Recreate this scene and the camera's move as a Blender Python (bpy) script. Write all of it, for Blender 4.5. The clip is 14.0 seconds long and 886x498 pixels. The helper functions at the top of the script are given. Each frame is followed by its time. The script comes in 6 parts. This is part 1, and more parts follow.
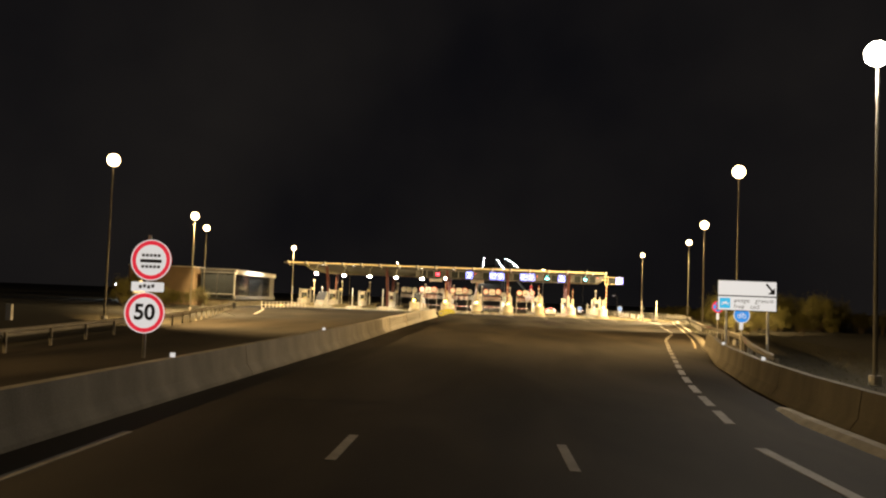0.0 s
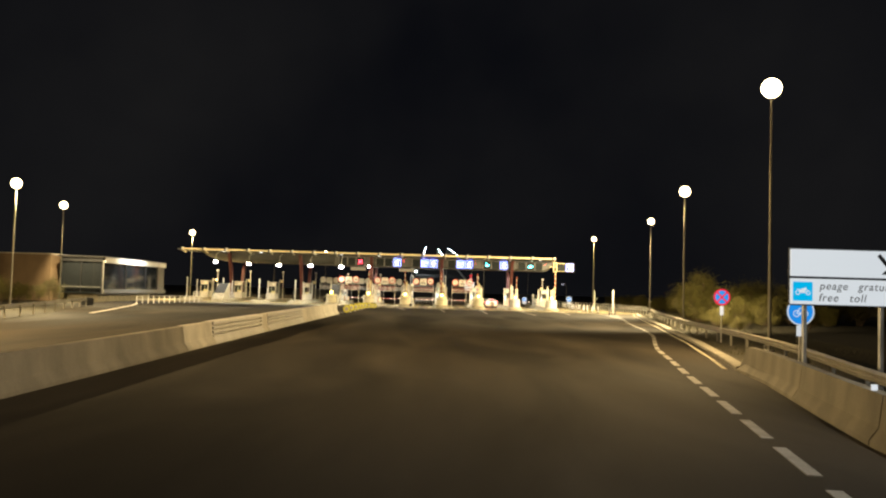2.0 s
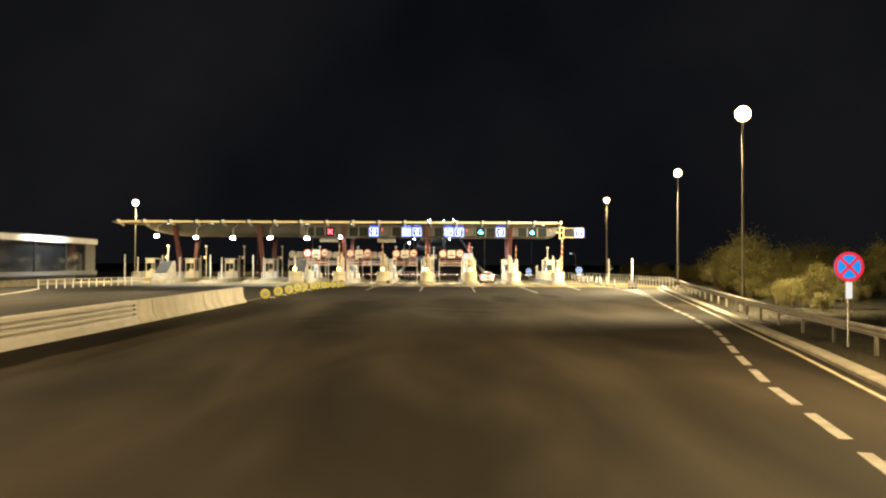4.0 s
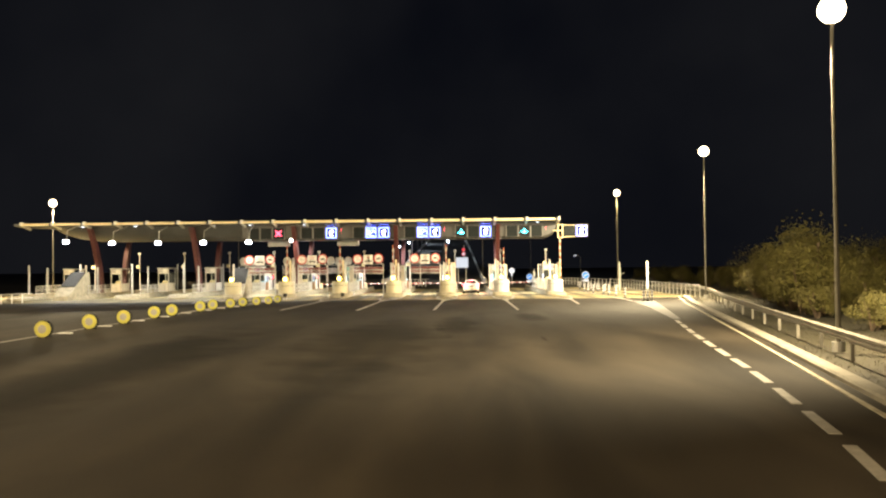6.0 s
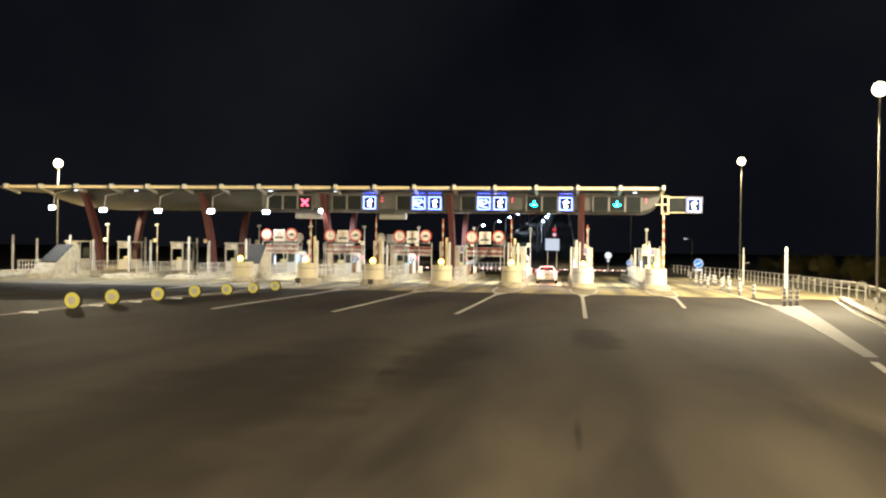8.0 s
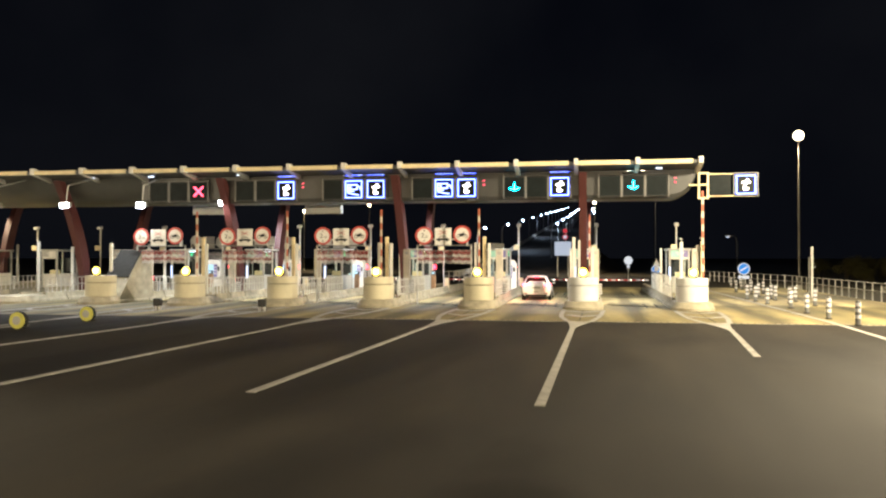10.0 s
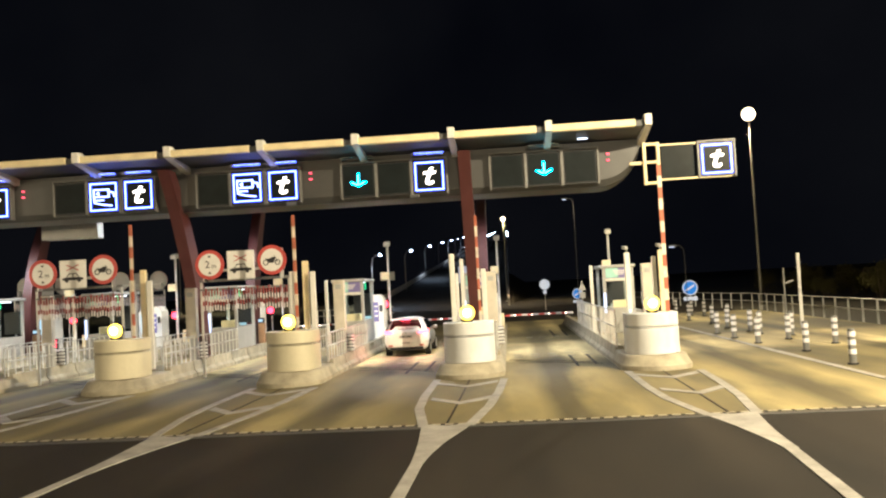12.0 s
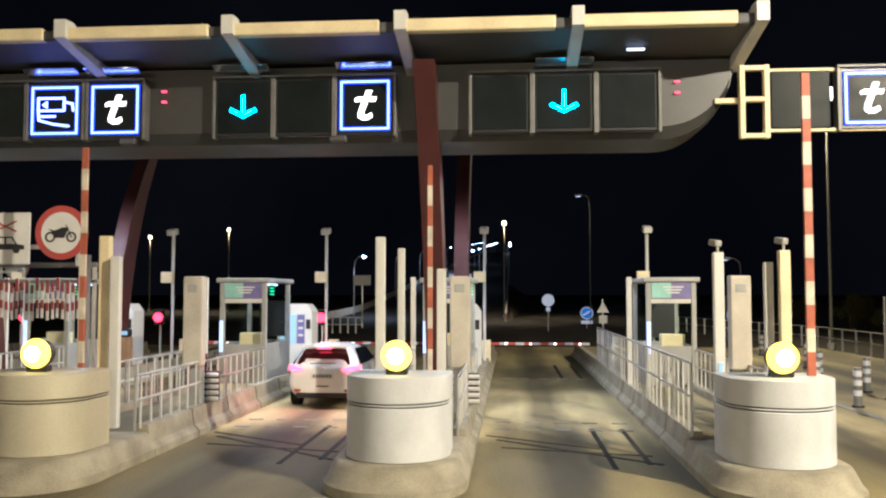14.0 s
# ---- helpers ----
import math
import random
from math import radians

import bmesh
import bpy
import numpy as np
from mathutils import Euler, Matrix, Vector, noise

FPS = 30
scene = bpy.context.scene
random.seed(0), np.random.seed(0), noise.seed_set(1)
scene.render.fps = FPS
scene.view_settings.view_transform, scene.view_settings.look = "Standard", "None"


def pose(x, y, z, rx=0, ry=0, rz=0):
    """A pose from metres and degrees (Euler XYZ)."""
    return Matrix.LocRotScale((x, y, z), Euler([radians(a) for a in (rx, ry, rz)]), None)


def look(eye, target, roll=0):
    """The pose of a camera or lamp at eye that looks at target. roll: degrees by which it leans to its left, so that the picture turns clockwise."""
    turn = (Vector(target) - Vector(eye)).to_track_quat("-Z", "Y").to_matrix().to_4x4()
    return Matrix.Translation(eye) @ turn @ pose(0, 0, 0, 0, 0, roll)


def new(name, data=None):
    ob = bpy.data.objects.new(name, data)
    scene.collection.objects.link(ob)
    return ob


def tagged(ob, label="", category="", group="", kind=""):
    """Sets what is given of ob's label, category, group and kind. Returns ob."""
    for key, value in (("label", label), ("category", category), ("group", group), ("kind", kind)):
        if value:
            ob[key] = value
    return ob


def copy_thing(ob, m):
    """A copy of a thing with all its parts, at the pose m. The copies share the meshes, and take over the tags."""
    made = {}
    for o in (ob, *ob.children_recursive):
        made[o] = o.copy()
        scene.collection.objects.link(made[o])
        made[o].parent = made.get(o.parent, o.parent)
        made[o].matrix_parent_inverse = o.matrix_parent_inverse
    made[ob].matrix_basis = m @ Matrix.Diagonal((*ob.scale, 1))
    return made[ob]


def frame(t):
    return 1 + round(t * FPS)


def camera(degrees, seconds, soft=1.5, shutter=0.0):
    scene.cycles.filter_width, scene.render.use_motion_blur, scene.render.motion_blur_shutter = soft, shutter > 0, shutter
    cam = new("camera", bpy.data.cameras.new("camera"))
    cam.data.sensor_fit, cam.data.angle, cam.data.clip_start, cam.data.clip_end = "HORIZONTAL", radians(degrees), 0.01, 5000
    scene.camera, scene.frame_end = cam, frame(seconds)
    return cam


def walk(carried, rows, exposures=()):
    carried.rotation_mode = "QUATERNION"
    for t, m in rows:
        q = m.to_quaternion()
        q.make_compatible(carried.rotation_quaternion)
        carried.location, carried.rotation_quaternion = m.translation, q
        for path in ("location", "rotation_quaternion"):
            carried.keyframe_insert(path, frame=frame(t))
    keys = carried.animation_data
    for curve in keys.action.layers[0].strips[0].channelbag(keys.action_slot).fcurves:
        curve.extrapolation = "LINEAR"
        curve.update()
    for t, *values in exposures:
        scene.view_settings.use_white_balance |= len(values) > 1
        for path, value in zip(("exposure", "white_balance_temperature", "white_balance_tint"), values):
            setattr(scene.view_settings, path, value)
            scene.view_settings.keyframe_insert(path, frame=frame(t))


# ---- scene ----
cam = camera(55.2, 14.0, soft=2.2)
PATH = [
    (0, (2.458, -2.579, 2.269), (2.356, -0.585, 2.386), 2.2),
    (0.5, (2.836, 2.737, 2.303), (2.76, 4.732, 2.411), 2.2),
    (1, (3.35, 7.908, 2.335), (3.302, 9.905, 2.44), 1.9),
    (1.5, (3.887, 13.096, 2.354), (3.872, 15.094, 2.457), 1.4),
    (2, (4.58, 18.208, 2.319), (4.61, 20.205, 2.42), 1.6),
    (2.5, (5.148, 23.2, 2.428), (5.208, 25.197, 2.513), 1.0),
    (3, (5.751, 28.168, 2.489), (5.817, 30.166, 2.549), -0.4),
    (3.5, (6.785, 33.253, 2.454), (6.807, 35.253, 2.487), 0.2),
    (5.8, (12.124, 55.473, 2.7), (12.096, 57.472, 2.753), -0.4),
    (6, (12.513, 57.407, 2.71), (12.484, 59.406, 2.756), -0.6),
    (6.5, (13.349, 62.22, 2.758), (13.273, 64.219, 2.792), 0.0),
    (7, (14.149, 67.055, 2.784), (13.96, 69.046, 2.793), 1.2),
    (7.5, (14.861, 71.847, 2.76), (14.616, 73.832, 2.77), 0.9),
    (8, (15.611, 76.825, 2.746), (15.327, 78.805, 2.747), 0.8),
    (8.2, (15.883, 78.804, 2.732), (15.624, 80.787, 2.738), -0.1),
    (10.3, (17.506, 100.479, 2.509), (17.145, 102.446, 2.534), 0.4),
    (10.5, (17.596, 102.458, 2.495), (17.227, 104.424, 2.527), 0.6),
    (11, (17.872, 106.89, 2.526), (17.501, 108.854, 2.599), -0.5),
    (11.5, (18.028, 111.335, 2.475), (17.732, 113.311, 2.555), -1.2),
    (12, (18.237, 115.412, 2.643), (18.086, 117.405, 2.729), -3.1),
    (12.5, (18.404, 118.954, 2.635), (18.287, 120.949, 2.719), -3.8),
    (13, (18.559, 122.326, 2.685), (18.477, 124.321, 2.79), -2.7),
    (13.5, (18.597, 125.369, 2.718), (18.499, 127.363, 2.823), -1.5),
    (14, (18.578, 128.1, 2.677), (18.42, 130.091, 2.784), -0.0),
]
EXPOSURES = [(0.0, 1.15, 7600, 11), (1.0, 1.1, 7450, 10), (2.0, 1.02, 6450, 5), (3.0, 1.07, 6250, 5), (6.0, 1.08, 5800, 8), (7.5, 0.95, 5450, 9), (11.0, 0.3, 5350, 10), (12.5, 0.03, 5350, 11), (14.0, -0.4, 4850, 14)]
walk(cam, [(t, look(eye, target, roll)) for t, eye, target, roll in PATH], EXPOSURES)

# ---- world and exposure ----
world = bpy.data.worlds.new("night_sky")
scene.world = world
world.use_nodes = True
wn, wl = world.node_tree.nodes, world.node_tree.links
wn.clear()
w_out = wn.new("ShaderNodeOutputWorld")
w_bg = wn.new("ShaderNodeBackground")
w_geo = wn.new("ShaderNodeTexCoord")
w_noise = wn.new("ShaderNodeTexNoise")
w_noise.inputs["Scale"].default_value = 2.5
w_noise.inputs["Detail"].default_value = 4
w_ramp = wn.new("ShaderNodeValToRGB")
w_ramp.color_ramp.elements[0].position, w_ramp.color_ramp.elements[0].color = 0.35, (0.0020, 0.0021, 0.0030, 1)
w_ramp.color_ramp.elements[1].position, w_ramp.color_ramp.elements[1].color = 0.75, (0.0066, 0.0062, 0.0064, 1)
wl.new(w_geo.outputs["Generated"], w_noise.inputs["Vector"])
wl.new(w_noise.outputs["Fac"], w_ramp.inputs["Fac"])
wl.new(w_ramp.outputs["Color"], w_bg.inputs["Color"])
w_bg.inputs["Strength"].default_value = 0.8
wl.new(w_bg.outputs["Background"], w_out.inputs["Surface"])

# ---- materials ----
def mat(name, base, rough=0.6, metal=0.0, scale=6.0, vary=0.25, fine=60.0, bump=0.15, emit=None, power=0.0, rand=0.0, streak=0.0, stretch=None, coat=0.0, patch=0.0, lane=0.0, far_dim=None):
    """A surface with large stains, fine grain and relief, in metres."""
    m = bpy.data.materials.new(name)
    m.use_nodes = True
    n, l = m.node_tree.nodes, m.node_tree.links
    b = n["Principled BSDF"]
    b.inputs["Roughness"].default_value = rough
    b.inputs["Metallic"].default_value = metal
    if coat:
        b.inputs["Coat Weight"].default_value = coat
    if emit:
        b.inputs["Base Color"].default_value = (*base, 1)
        b.inputs["Emission Color"].default_value = (*emit, 1)
        b.inputs["Emission Strength"].default_value = power
        return m
    co = n.new("ShaderNodeTexCoord")
    big, small = n.new("ShaderNodeTexNoise"), n.new("ShaderNodeTexNoise")
    big.inputs["Scale"].default_value, big.inputs["Detail"].default_value = scale, 5
    small.inputs["Scale"].default_value, small.inputs["Detail"].default_value = fine, 3
    geo = n.new("ShaderNodeNewGeometry")
    if stretch:
        streak = 1
    if streak:
        mp = n.new("ShaderNodeMapping")
        mp.inputs["Scale"].default_value = stretch or (1, 1, streak)
        l.new(geo.outputs["Position"], mp.inputs["Vector"])
        l.new(mp.outputs["Vector"], big.inputs["Vector"])
    else:
        l.new(geo.outputs["Position"], big.inputs["Vector"])
    l.new(geo.outputs["Position"], small.inputs["Vector"])
    add = n.new("ShaderNodeMath")
    add.operation = "MULTIPLY_ADD"
    add.inputs[1].default_value = 0.45
    l.new(small.outputs["Fac"], add.inputs[0])
    l.new(big.outputs["Fac"], add.inputs[2])
    if rand:
        info = n.new("ShaderNodeObjectInfo")
        r = n.new("ShaderNodeMath")
        r.operation = "MULTIPLY_ADD"
        r.inputs[1].default_value = rand
        l.new(info.outputs["Random"], r.inputs[0])
        l.new(add.outputs[0], r.inputs[2])
        add = r
    ramp = n.new("ShaderNodeValToRGB")
    e = ramp.color_ramp.elements
    e[0].position, e[0].color = 0.45, (*[c * (1 - vary) for c in base], 1)
    e[1].position, e[1].color = 0.95, (*[min(1, c * (1 + vary)) for c in base], 1)
    l.new(add.outputs[0], ramp.inputs["Fac"])
    if patch:
        pm, pn, mix = n.new("ShaderNodeMapping"), n.new("ShaderNodeTexNoise"), n.new("ShaderNodeMix")
        pm.inputs["Scale"].default_value = (0.32, 0.07, 1)
        pn.inputs["Scale"].default_value, pn.inputs["Detail"].default_value, pn.inputs["Distortion"].default_value = 1.0, 4, 0.6
        pr = n.new("ShaderNodeMapRange")
        pr.inputs["From Min"].default_value, pr.inputs["From Max"].default_value = 0.35, 0.65
        pr.inputs["To Min"].default_value, pr.inputs["To Max"].default_value = 1 - patch, 1 + patch
        mix.data_type, mix.blend_type = "RGBA", "MULTIPLY"
        mix.inputs[0].default_value = 1.0
        l.new(geo.outputs["Position"], pm.inputs["Vector"])
        l.new(pm.outputs["Vector"], pn.inputs["Vector"])
        l.new(pn.outputs["Fac"], pr.inputs["Value"])
        l.new(ramp.outputs["Color"], mix.inputs[6])
        l.new(pr.outputs["Result"], mix.inputs[7])
        last = mix.outputs[2]
        if far_dim:
            # darker beyond a ragged edge: weaker lamp light there, put into the colour
            fs, fw, fr, fm = n.new("ShaderNodeSeparateXYZ"), n.new("ShaderNodeMath"), n.new("ShaderNodeMapRange"), n.new("ShaderNodeMix")
            fw.operation, fw.inputs[1].default_value = "MULTIPLY_ADD", 14.0
            fr.inputs["From Min"].default_value, fr.inputs["From Max"].default_value = far_dim
            fr.inputs["To Min"].default_value, fr.inputs["To Max"].default_value = 1.0, 0.58
            fm.data_type, fm.blend_type = "RGBA", "MULTIPLY"
            fm.inputs[0].default_value = 1.0
            l.new(geo.outputs["Position"], fs.inputs[0])
            l.new(pn.outputs["Fac"], fw.inputs[0])
            l.new(fs.outputs["Y"], fw.inputs[2])
            l.new(fw.outputs[0], fr.inputs["Value"])
            l.new(last, fm.inputs[6])
            l.new(fr.outputs["Result"], fm.inputs[7])
            last = fm.outputs[2]
        if lane:
            # oil drips down the middle of each lane and scrubbed tyre tracks beside it
            sep, md, off = n.new("ShaderNodeSeparateXYZ"), n.new("ShaderNodeMath"), n.new("ShaderNodeMath")
            off.operation, md.operation = "ADD", "FLOORED_MODULO"
            off.inputs[1].default_value, md.inputs[1].default_value = 600.0 * lane - 22.25, lane
            tr, mm, wob = n.new("ShaderNodeValToRGB"), n.new("ShaderNodeMix"), n.new("ShaderNodeMath")
            dv = n.new("ShaderNodeMath")
            dv.operation, dv.inputs[1].default_value = "DIVIDE", lane
            wob.operation, wob.inputs[1].default_value = "MULTIPLY_ADD", 0.16
            el = tr.color_ramp.elements
            el[0].position, el[0].color = 0.2, (0.85, 0.85, 0.85, 1)
            el[1].position, el[1].color = 0.85, (0.85, 0.85, 0.85, 1)
            for p, c in ((0.3, 1.5), (0.42, 1.25), (0.5, 0.4), (0.58, 0.4), (0.66, 1.25), (0.76, 1.5)):
                e2 = el.new(p)
                e2.color = (c, c, c, 1)
            mm.data_type, mm.blend_type = "RGBA", "MULTIPLY"
            gate = n.new("ShaderNodeMapRange")
            gate.inputs["From Min"].default_value, gate.inputs["From Max"].default_value = 0.3, 0.52
            l.new(geo.outputs["Position"], sep.inputs[0])
            l.new(sep.outputs["X"], off.inputs[0])
            l.new(off.outputs[0], md.inputs[0])
            l.new(md.outputs[0], dv.inputs[0])
            l.new(big.outputs["Fac"], wob.inputs[0])
            l.new(dv.outputs[0], wob.inputs[2])
            l.new(wob.outputs[0], tr.inputs["Fac"])
            l.new(pn.outputs["Fac"], gate.inputs["Value"])
            l.new(gate.outputs["Result"], mm.inputs[0])
            l.new(last, mm.inputs[6])
            l.new(tr.outputs["Color"], mm.inputs[7])
            # scrubbed pale where cars stop, dark where they start again; canopy lamp light painted in
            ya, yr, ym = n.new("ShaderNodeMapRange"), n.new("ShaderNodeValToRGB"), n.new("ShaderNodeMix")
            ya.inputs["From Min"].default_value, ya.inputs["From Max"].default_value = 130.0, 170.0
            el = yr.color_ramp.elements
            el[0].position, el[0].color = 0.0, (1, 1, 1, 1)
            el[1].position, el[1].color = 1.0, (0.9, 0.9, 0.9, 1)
            # The rise at 0.9 paints the lit ground behind the booms.
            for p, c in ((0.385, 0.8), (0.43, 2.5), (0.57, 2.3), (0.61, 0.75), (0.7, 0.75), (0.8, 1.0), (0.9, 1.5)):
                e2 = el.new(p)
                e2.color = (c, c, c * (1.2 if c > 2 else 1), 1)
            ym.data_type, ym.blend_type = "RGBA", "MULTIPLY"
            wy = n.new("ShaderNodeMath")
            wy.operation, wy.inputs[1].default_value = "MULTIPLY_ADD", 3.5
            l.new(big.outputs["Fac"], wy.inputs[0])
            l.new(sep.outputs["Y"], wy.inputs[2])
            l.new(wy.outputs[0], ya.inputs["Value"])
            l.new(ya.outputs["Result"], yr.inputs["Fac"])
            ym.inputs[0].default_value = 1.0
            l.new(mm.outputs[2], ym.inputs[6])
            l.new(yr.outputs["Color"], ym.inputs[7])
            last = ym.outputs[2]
        l.new(last, b.inputs["Base Color"])
    else:
        l.new(ramp.outputs["Color"], b.inputs["Base Color"])
    if bump:
        bp = n.new("ShaderNodeBump")
        bp.inputs["Strength"].default_value = bump
        bp.inputs["Distance"].default_value = 0.01
        l.new(small.outputs["Fac"], bp.inputs["Height"])
        l.new(bp.outputs["Normal"], b.inputs["Normal"])
    rr = n.new("ShaderNodeMapRange")
    rr.inputs["To Min"].default_value, rr.inputs["To Max"].default_value = max(0.03, rough - 0.12), min(1, rough + 0.12)
    l.new(big.outputs["Fac"], rr.inputs["Value"])
    l.new(rr.outputs["Result"], b.inputs["Roughness"])
    return m


def glow(name, colour, power):
    return mat(name, [c * 0.4 for c in colour], 0.5, emit=colour, power=power)


ASPHALT = mat("worn_asphalt", (0.0255, 0.0211, 0.0153), 0.8, scale=0.5, vary=0.42, fine=45, bump=0.5, stretch=(1, 0.14, 1), patch=0.55, far_dim=(96.0, 112.0))
ASPHALT.node_tree.nodes["Principled BSDF"].inputs["Specular IOR Level"].default_value = 0.18
ASPHALT_NEW = mat("dark_asphalt", (0.04, 0.038, 0.036), 0.75, scale=0.6, vary=0.35, fine=45, bump=0.5, stretch=(1, 0.2, 1))
STAIN = mat("stained_asphalt", (0.014, 0.0125, 0.0105), 0.8, scale=1.2, vary=0.3, fine=45, bump=0.5)
STAIN.node_tree.nodes["Principled BSDF"].inputs["Specular IOR Level"].default_value = 0.12


def fade_out(m):
    """Let a stain thin out unevenly towards its rim."""
    nt = m.node_tree
    out = next(n for n in nt.nodes if n.type == "OUTPUT_MATERIAL")
    co = nt.nodes.new("ShaderNodeTexCoord")
    flat = nt.nodes.new("ShaderNodeVectorMath")
    flat.operation = "MULTIPLY"
    flat.inputs[1].default_value = (1, 1, 0)
    dist = nt.nodes.new("ShaderNodeVectorMath")
    dist.operation = "DISTANCE"
    dist.inputs[1].default_value = (0.5, 0.5, 0)
    noise = nt.nodes.new("ShaderNodeTexNoise")
    noise.inputs["Scale"].default_value = 0.5
    noise.inputs["Detail"].default_value = 3
    add = nt.nodes.new("ShaderNodeMath")
    add.operation = "MULTIPLY_ADD"
    add.inputs[1].default_value = 0.45
    ramp = nt.nodes.new("ShaderNodeMapRange")
    ramp.interpolation_type = "SMOOTHSTEP"
    ramp.inputs["From Min"].default_value = 0.34
    ramp.inputs["From Max"].default_value = 0.66
    ramp.inputs["To Min"].default_value = 0.38
    ramp.inputs["To Max"].default_value = 0.0
    clear = nt.nodes.new("ShaderNodeBsdfTransparent")
    mix = nt.nodes.new("ShaderNodeMixShader")
    L = nt.links.new
    L(co.outputs["Generated"], flat.inputs[0])
    L(flat.outputs[0], dist.inputs[0])
    L(co.outputs["Object"], noise.inputs["Vector"])
    L(noise.outputs[0], add.inputs[0])
    L(dist.outputs["Value"], add.inputs[2])
    L(add.outputs[0], ramp.inputs["Value"])
    L(ramp.outputs[0], mix.inputs[0])
    L(clear.outputs[0], mix.inputs[1])
    L(nt.nodes["Principled BSDF"].outputs[0], mix.inputs[2])
    L(mix.outputs[0], out.inputs["Surface"])


fade_out(STAIN)
MAST = mat("dull_mast", (0.17, 0.16, 0.13), 0.6, 0.3, scale=2, vary=0.2, fine=40, bump=0.05)
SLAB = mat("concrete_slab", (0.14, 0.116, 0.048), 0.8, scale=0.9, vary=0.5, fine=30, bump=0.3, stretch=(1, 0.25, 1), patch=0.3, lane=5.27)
OIL = mat("oil_track", (0.022, 0.019, 0.015), 0.65, scale=1.6, vary=0.6, fine=30, bump=0.3, stretch=(1, 0.3, 1))
OIL.node_tree.nodes["Principled BSDF"].inputs["Specular IOR Level"].default_value = 0.1
GORE_PAINT = mat("grey_gore_paint", (0.09, 0.089, 0.091), 0.75, scale=1.4, vary=0.4, fine=25, bump=0.3)
PAINT = mat("road_paint", (0.23, 0.22, 0.2), 0.7, scale=2.0, vary=0.4, fine=25, bump=0.3)
GRASS = mat("dry_grass_soil", (0.026, 0.022, 0.011), 0.95, scale=0.6, vary=0.5, fine=12, bump=0.8)
BLADE = mat("grass_blade", (0.05, 0.046, 0.018), 0.8, scale=2, vary=0.4, fine=20, bump=0)
CONC = mat("cast_concrete", (0.5, 0.47, 0.4), 0.85, scale=1.2, vary=0.3, fine=40, bump=0.3, streak=0.4)
# Lowered base colour carries the unlit look of the near barriers.
CONC_DIM = mat("darkened_grey_concrete", (0.2, 0.185, 0.15), 0.88, scale=1.1, vary=0.35, fine=40, bump=0.4, streak=0.4)
CONC_DIRTY = mat("dirty_concrete", (0.3, 0.272, 0.2), 0.88, scale=2.2, vary=0.35, fine=40, bump=0.4)
WHITE = mat("white_paint", (0.6, 0.59, 0.55), 0.5, scale=1.5, vary=0.14, fine=30, bump=0.06, streak=0.5)
DRUMW = mat("scuffed_white_drum", (0.56, 0.57, 0.58), 0.55, scale=2.2, vary=0.16, fine=50, bump=0.02, streak=0.5)
# Cream tone stands in for the yellower light on drums further left.
DRUM_YELLOW_LIT = mat("yellow_lit_drum", (0.5, 0.46, 0.33), 0.55, scale=1.3, vary=0.2, fine=50, bump=0.02, streak=0.5)
GREYW = mat("grey_enamel", (0.36, 0.36, 0.345), 0.45, 0.2, scale=1.5, vary=0.15, fine=30, bump=0.04)
CREAM = mat("cream_paint", (0.7, 0.6, 0.36), 0.5, scale=2, vary=0.15, fine=30, bump=0.05)
GALV = mat("galvanised_steel", (0.5, 0.5, 0.48), 0.42, 0.8, scale=3, vary=0.25, fine=50, bump=0.05)
RAILM = mat("weathered_guardrail", (0.24, 0.225, 0.19), 0.5, 0.15, scale=1.5, vary=0.3, fine=40, bump=0.08)
CABINET = mat("dull_cream_cabinet", (0.5, 0.46, 0.38), 0.55, scale=2, vary=0.18, fine=30, bump=0.05)
REDCOL = mat("red_painted_steel", (0.068, 0.02, 0.019), 0.45, 0.1, scale=1.2, vary=0.22, fine=30, bump=0.04)
CANOPY = mat("grey_metal_cladding", (0.066, 0.066, 0.066), 0.42, 0.4, scale=0.8, vary=0.2, fine=25, bump=0.04)
SOFFIT = mat("dark_soffit", (0.085, 0.087, 0.09), 0.6, 0.2, scale=0.8, vary=0.25, fine=25, bump=0.05)
DARK = mat("black_housing", (0.012, 0.0125, 0.014), 0.4, scale=3, vary=0.3, fine=30, bump=0.03)
FRAMEM = mat("dull_grey_frame", (0.15, 0.15, 0.145), 0.5, 0.3, scale=3, vary=0.25, fine=50, bump=0.05)
PANELD = mat("unlit_display", (0.009, 0.012, 0.013), 0.4, scale=2, vary=0.3, fine=80, bump=0.05)
PANELD.node_tree.nodes["Principled BSDF"].inputs["Specular IOR Level"].default_value = 0.1
RUBBER = mat("black_rubber", (0.02, 0.02, 0.02), 0.85, scale=5, vary=0.3, fine=60, bump=0.2)
RUBBER.node_tree.nodes["Principled BSDF"].inputs["Specular IOR Level"].default_value = 0.2
HOOD_MIRROR = mat("mirror_hood", (0.75, 0.75, 0.78), 0.16, 0.95, scale=2, vary=0.15, fine=30, bump=0.02)
REDP = mat("red_reflective", (0.4, 0.05, 0.04), 0.45, scale=3, vary=0.15, fine=40, bump=0.03)
WHITEP = mat("white_reflective", (0.68, 0.67, 0.65), 0.45, scale=3, vary=0.08, fine=40, bump=0.03)
STRIPW = mat("faded_white_strip", (0.52, 0.5, 0.49), 0.6, scale=5, vary=0.3, fine=40, bump=0.03)
STRIPR = mat("faded_red_strip", (0.22, 0.035, 0.03), 0.6, scale=5, vary=0.3, fine=40, bump=0.03)
BOOMR = mat("faded_boom_red", (0.36, 0.1, 0.05), 0.55, scale=4, vary=0.25, fine=40, bump=0.03)
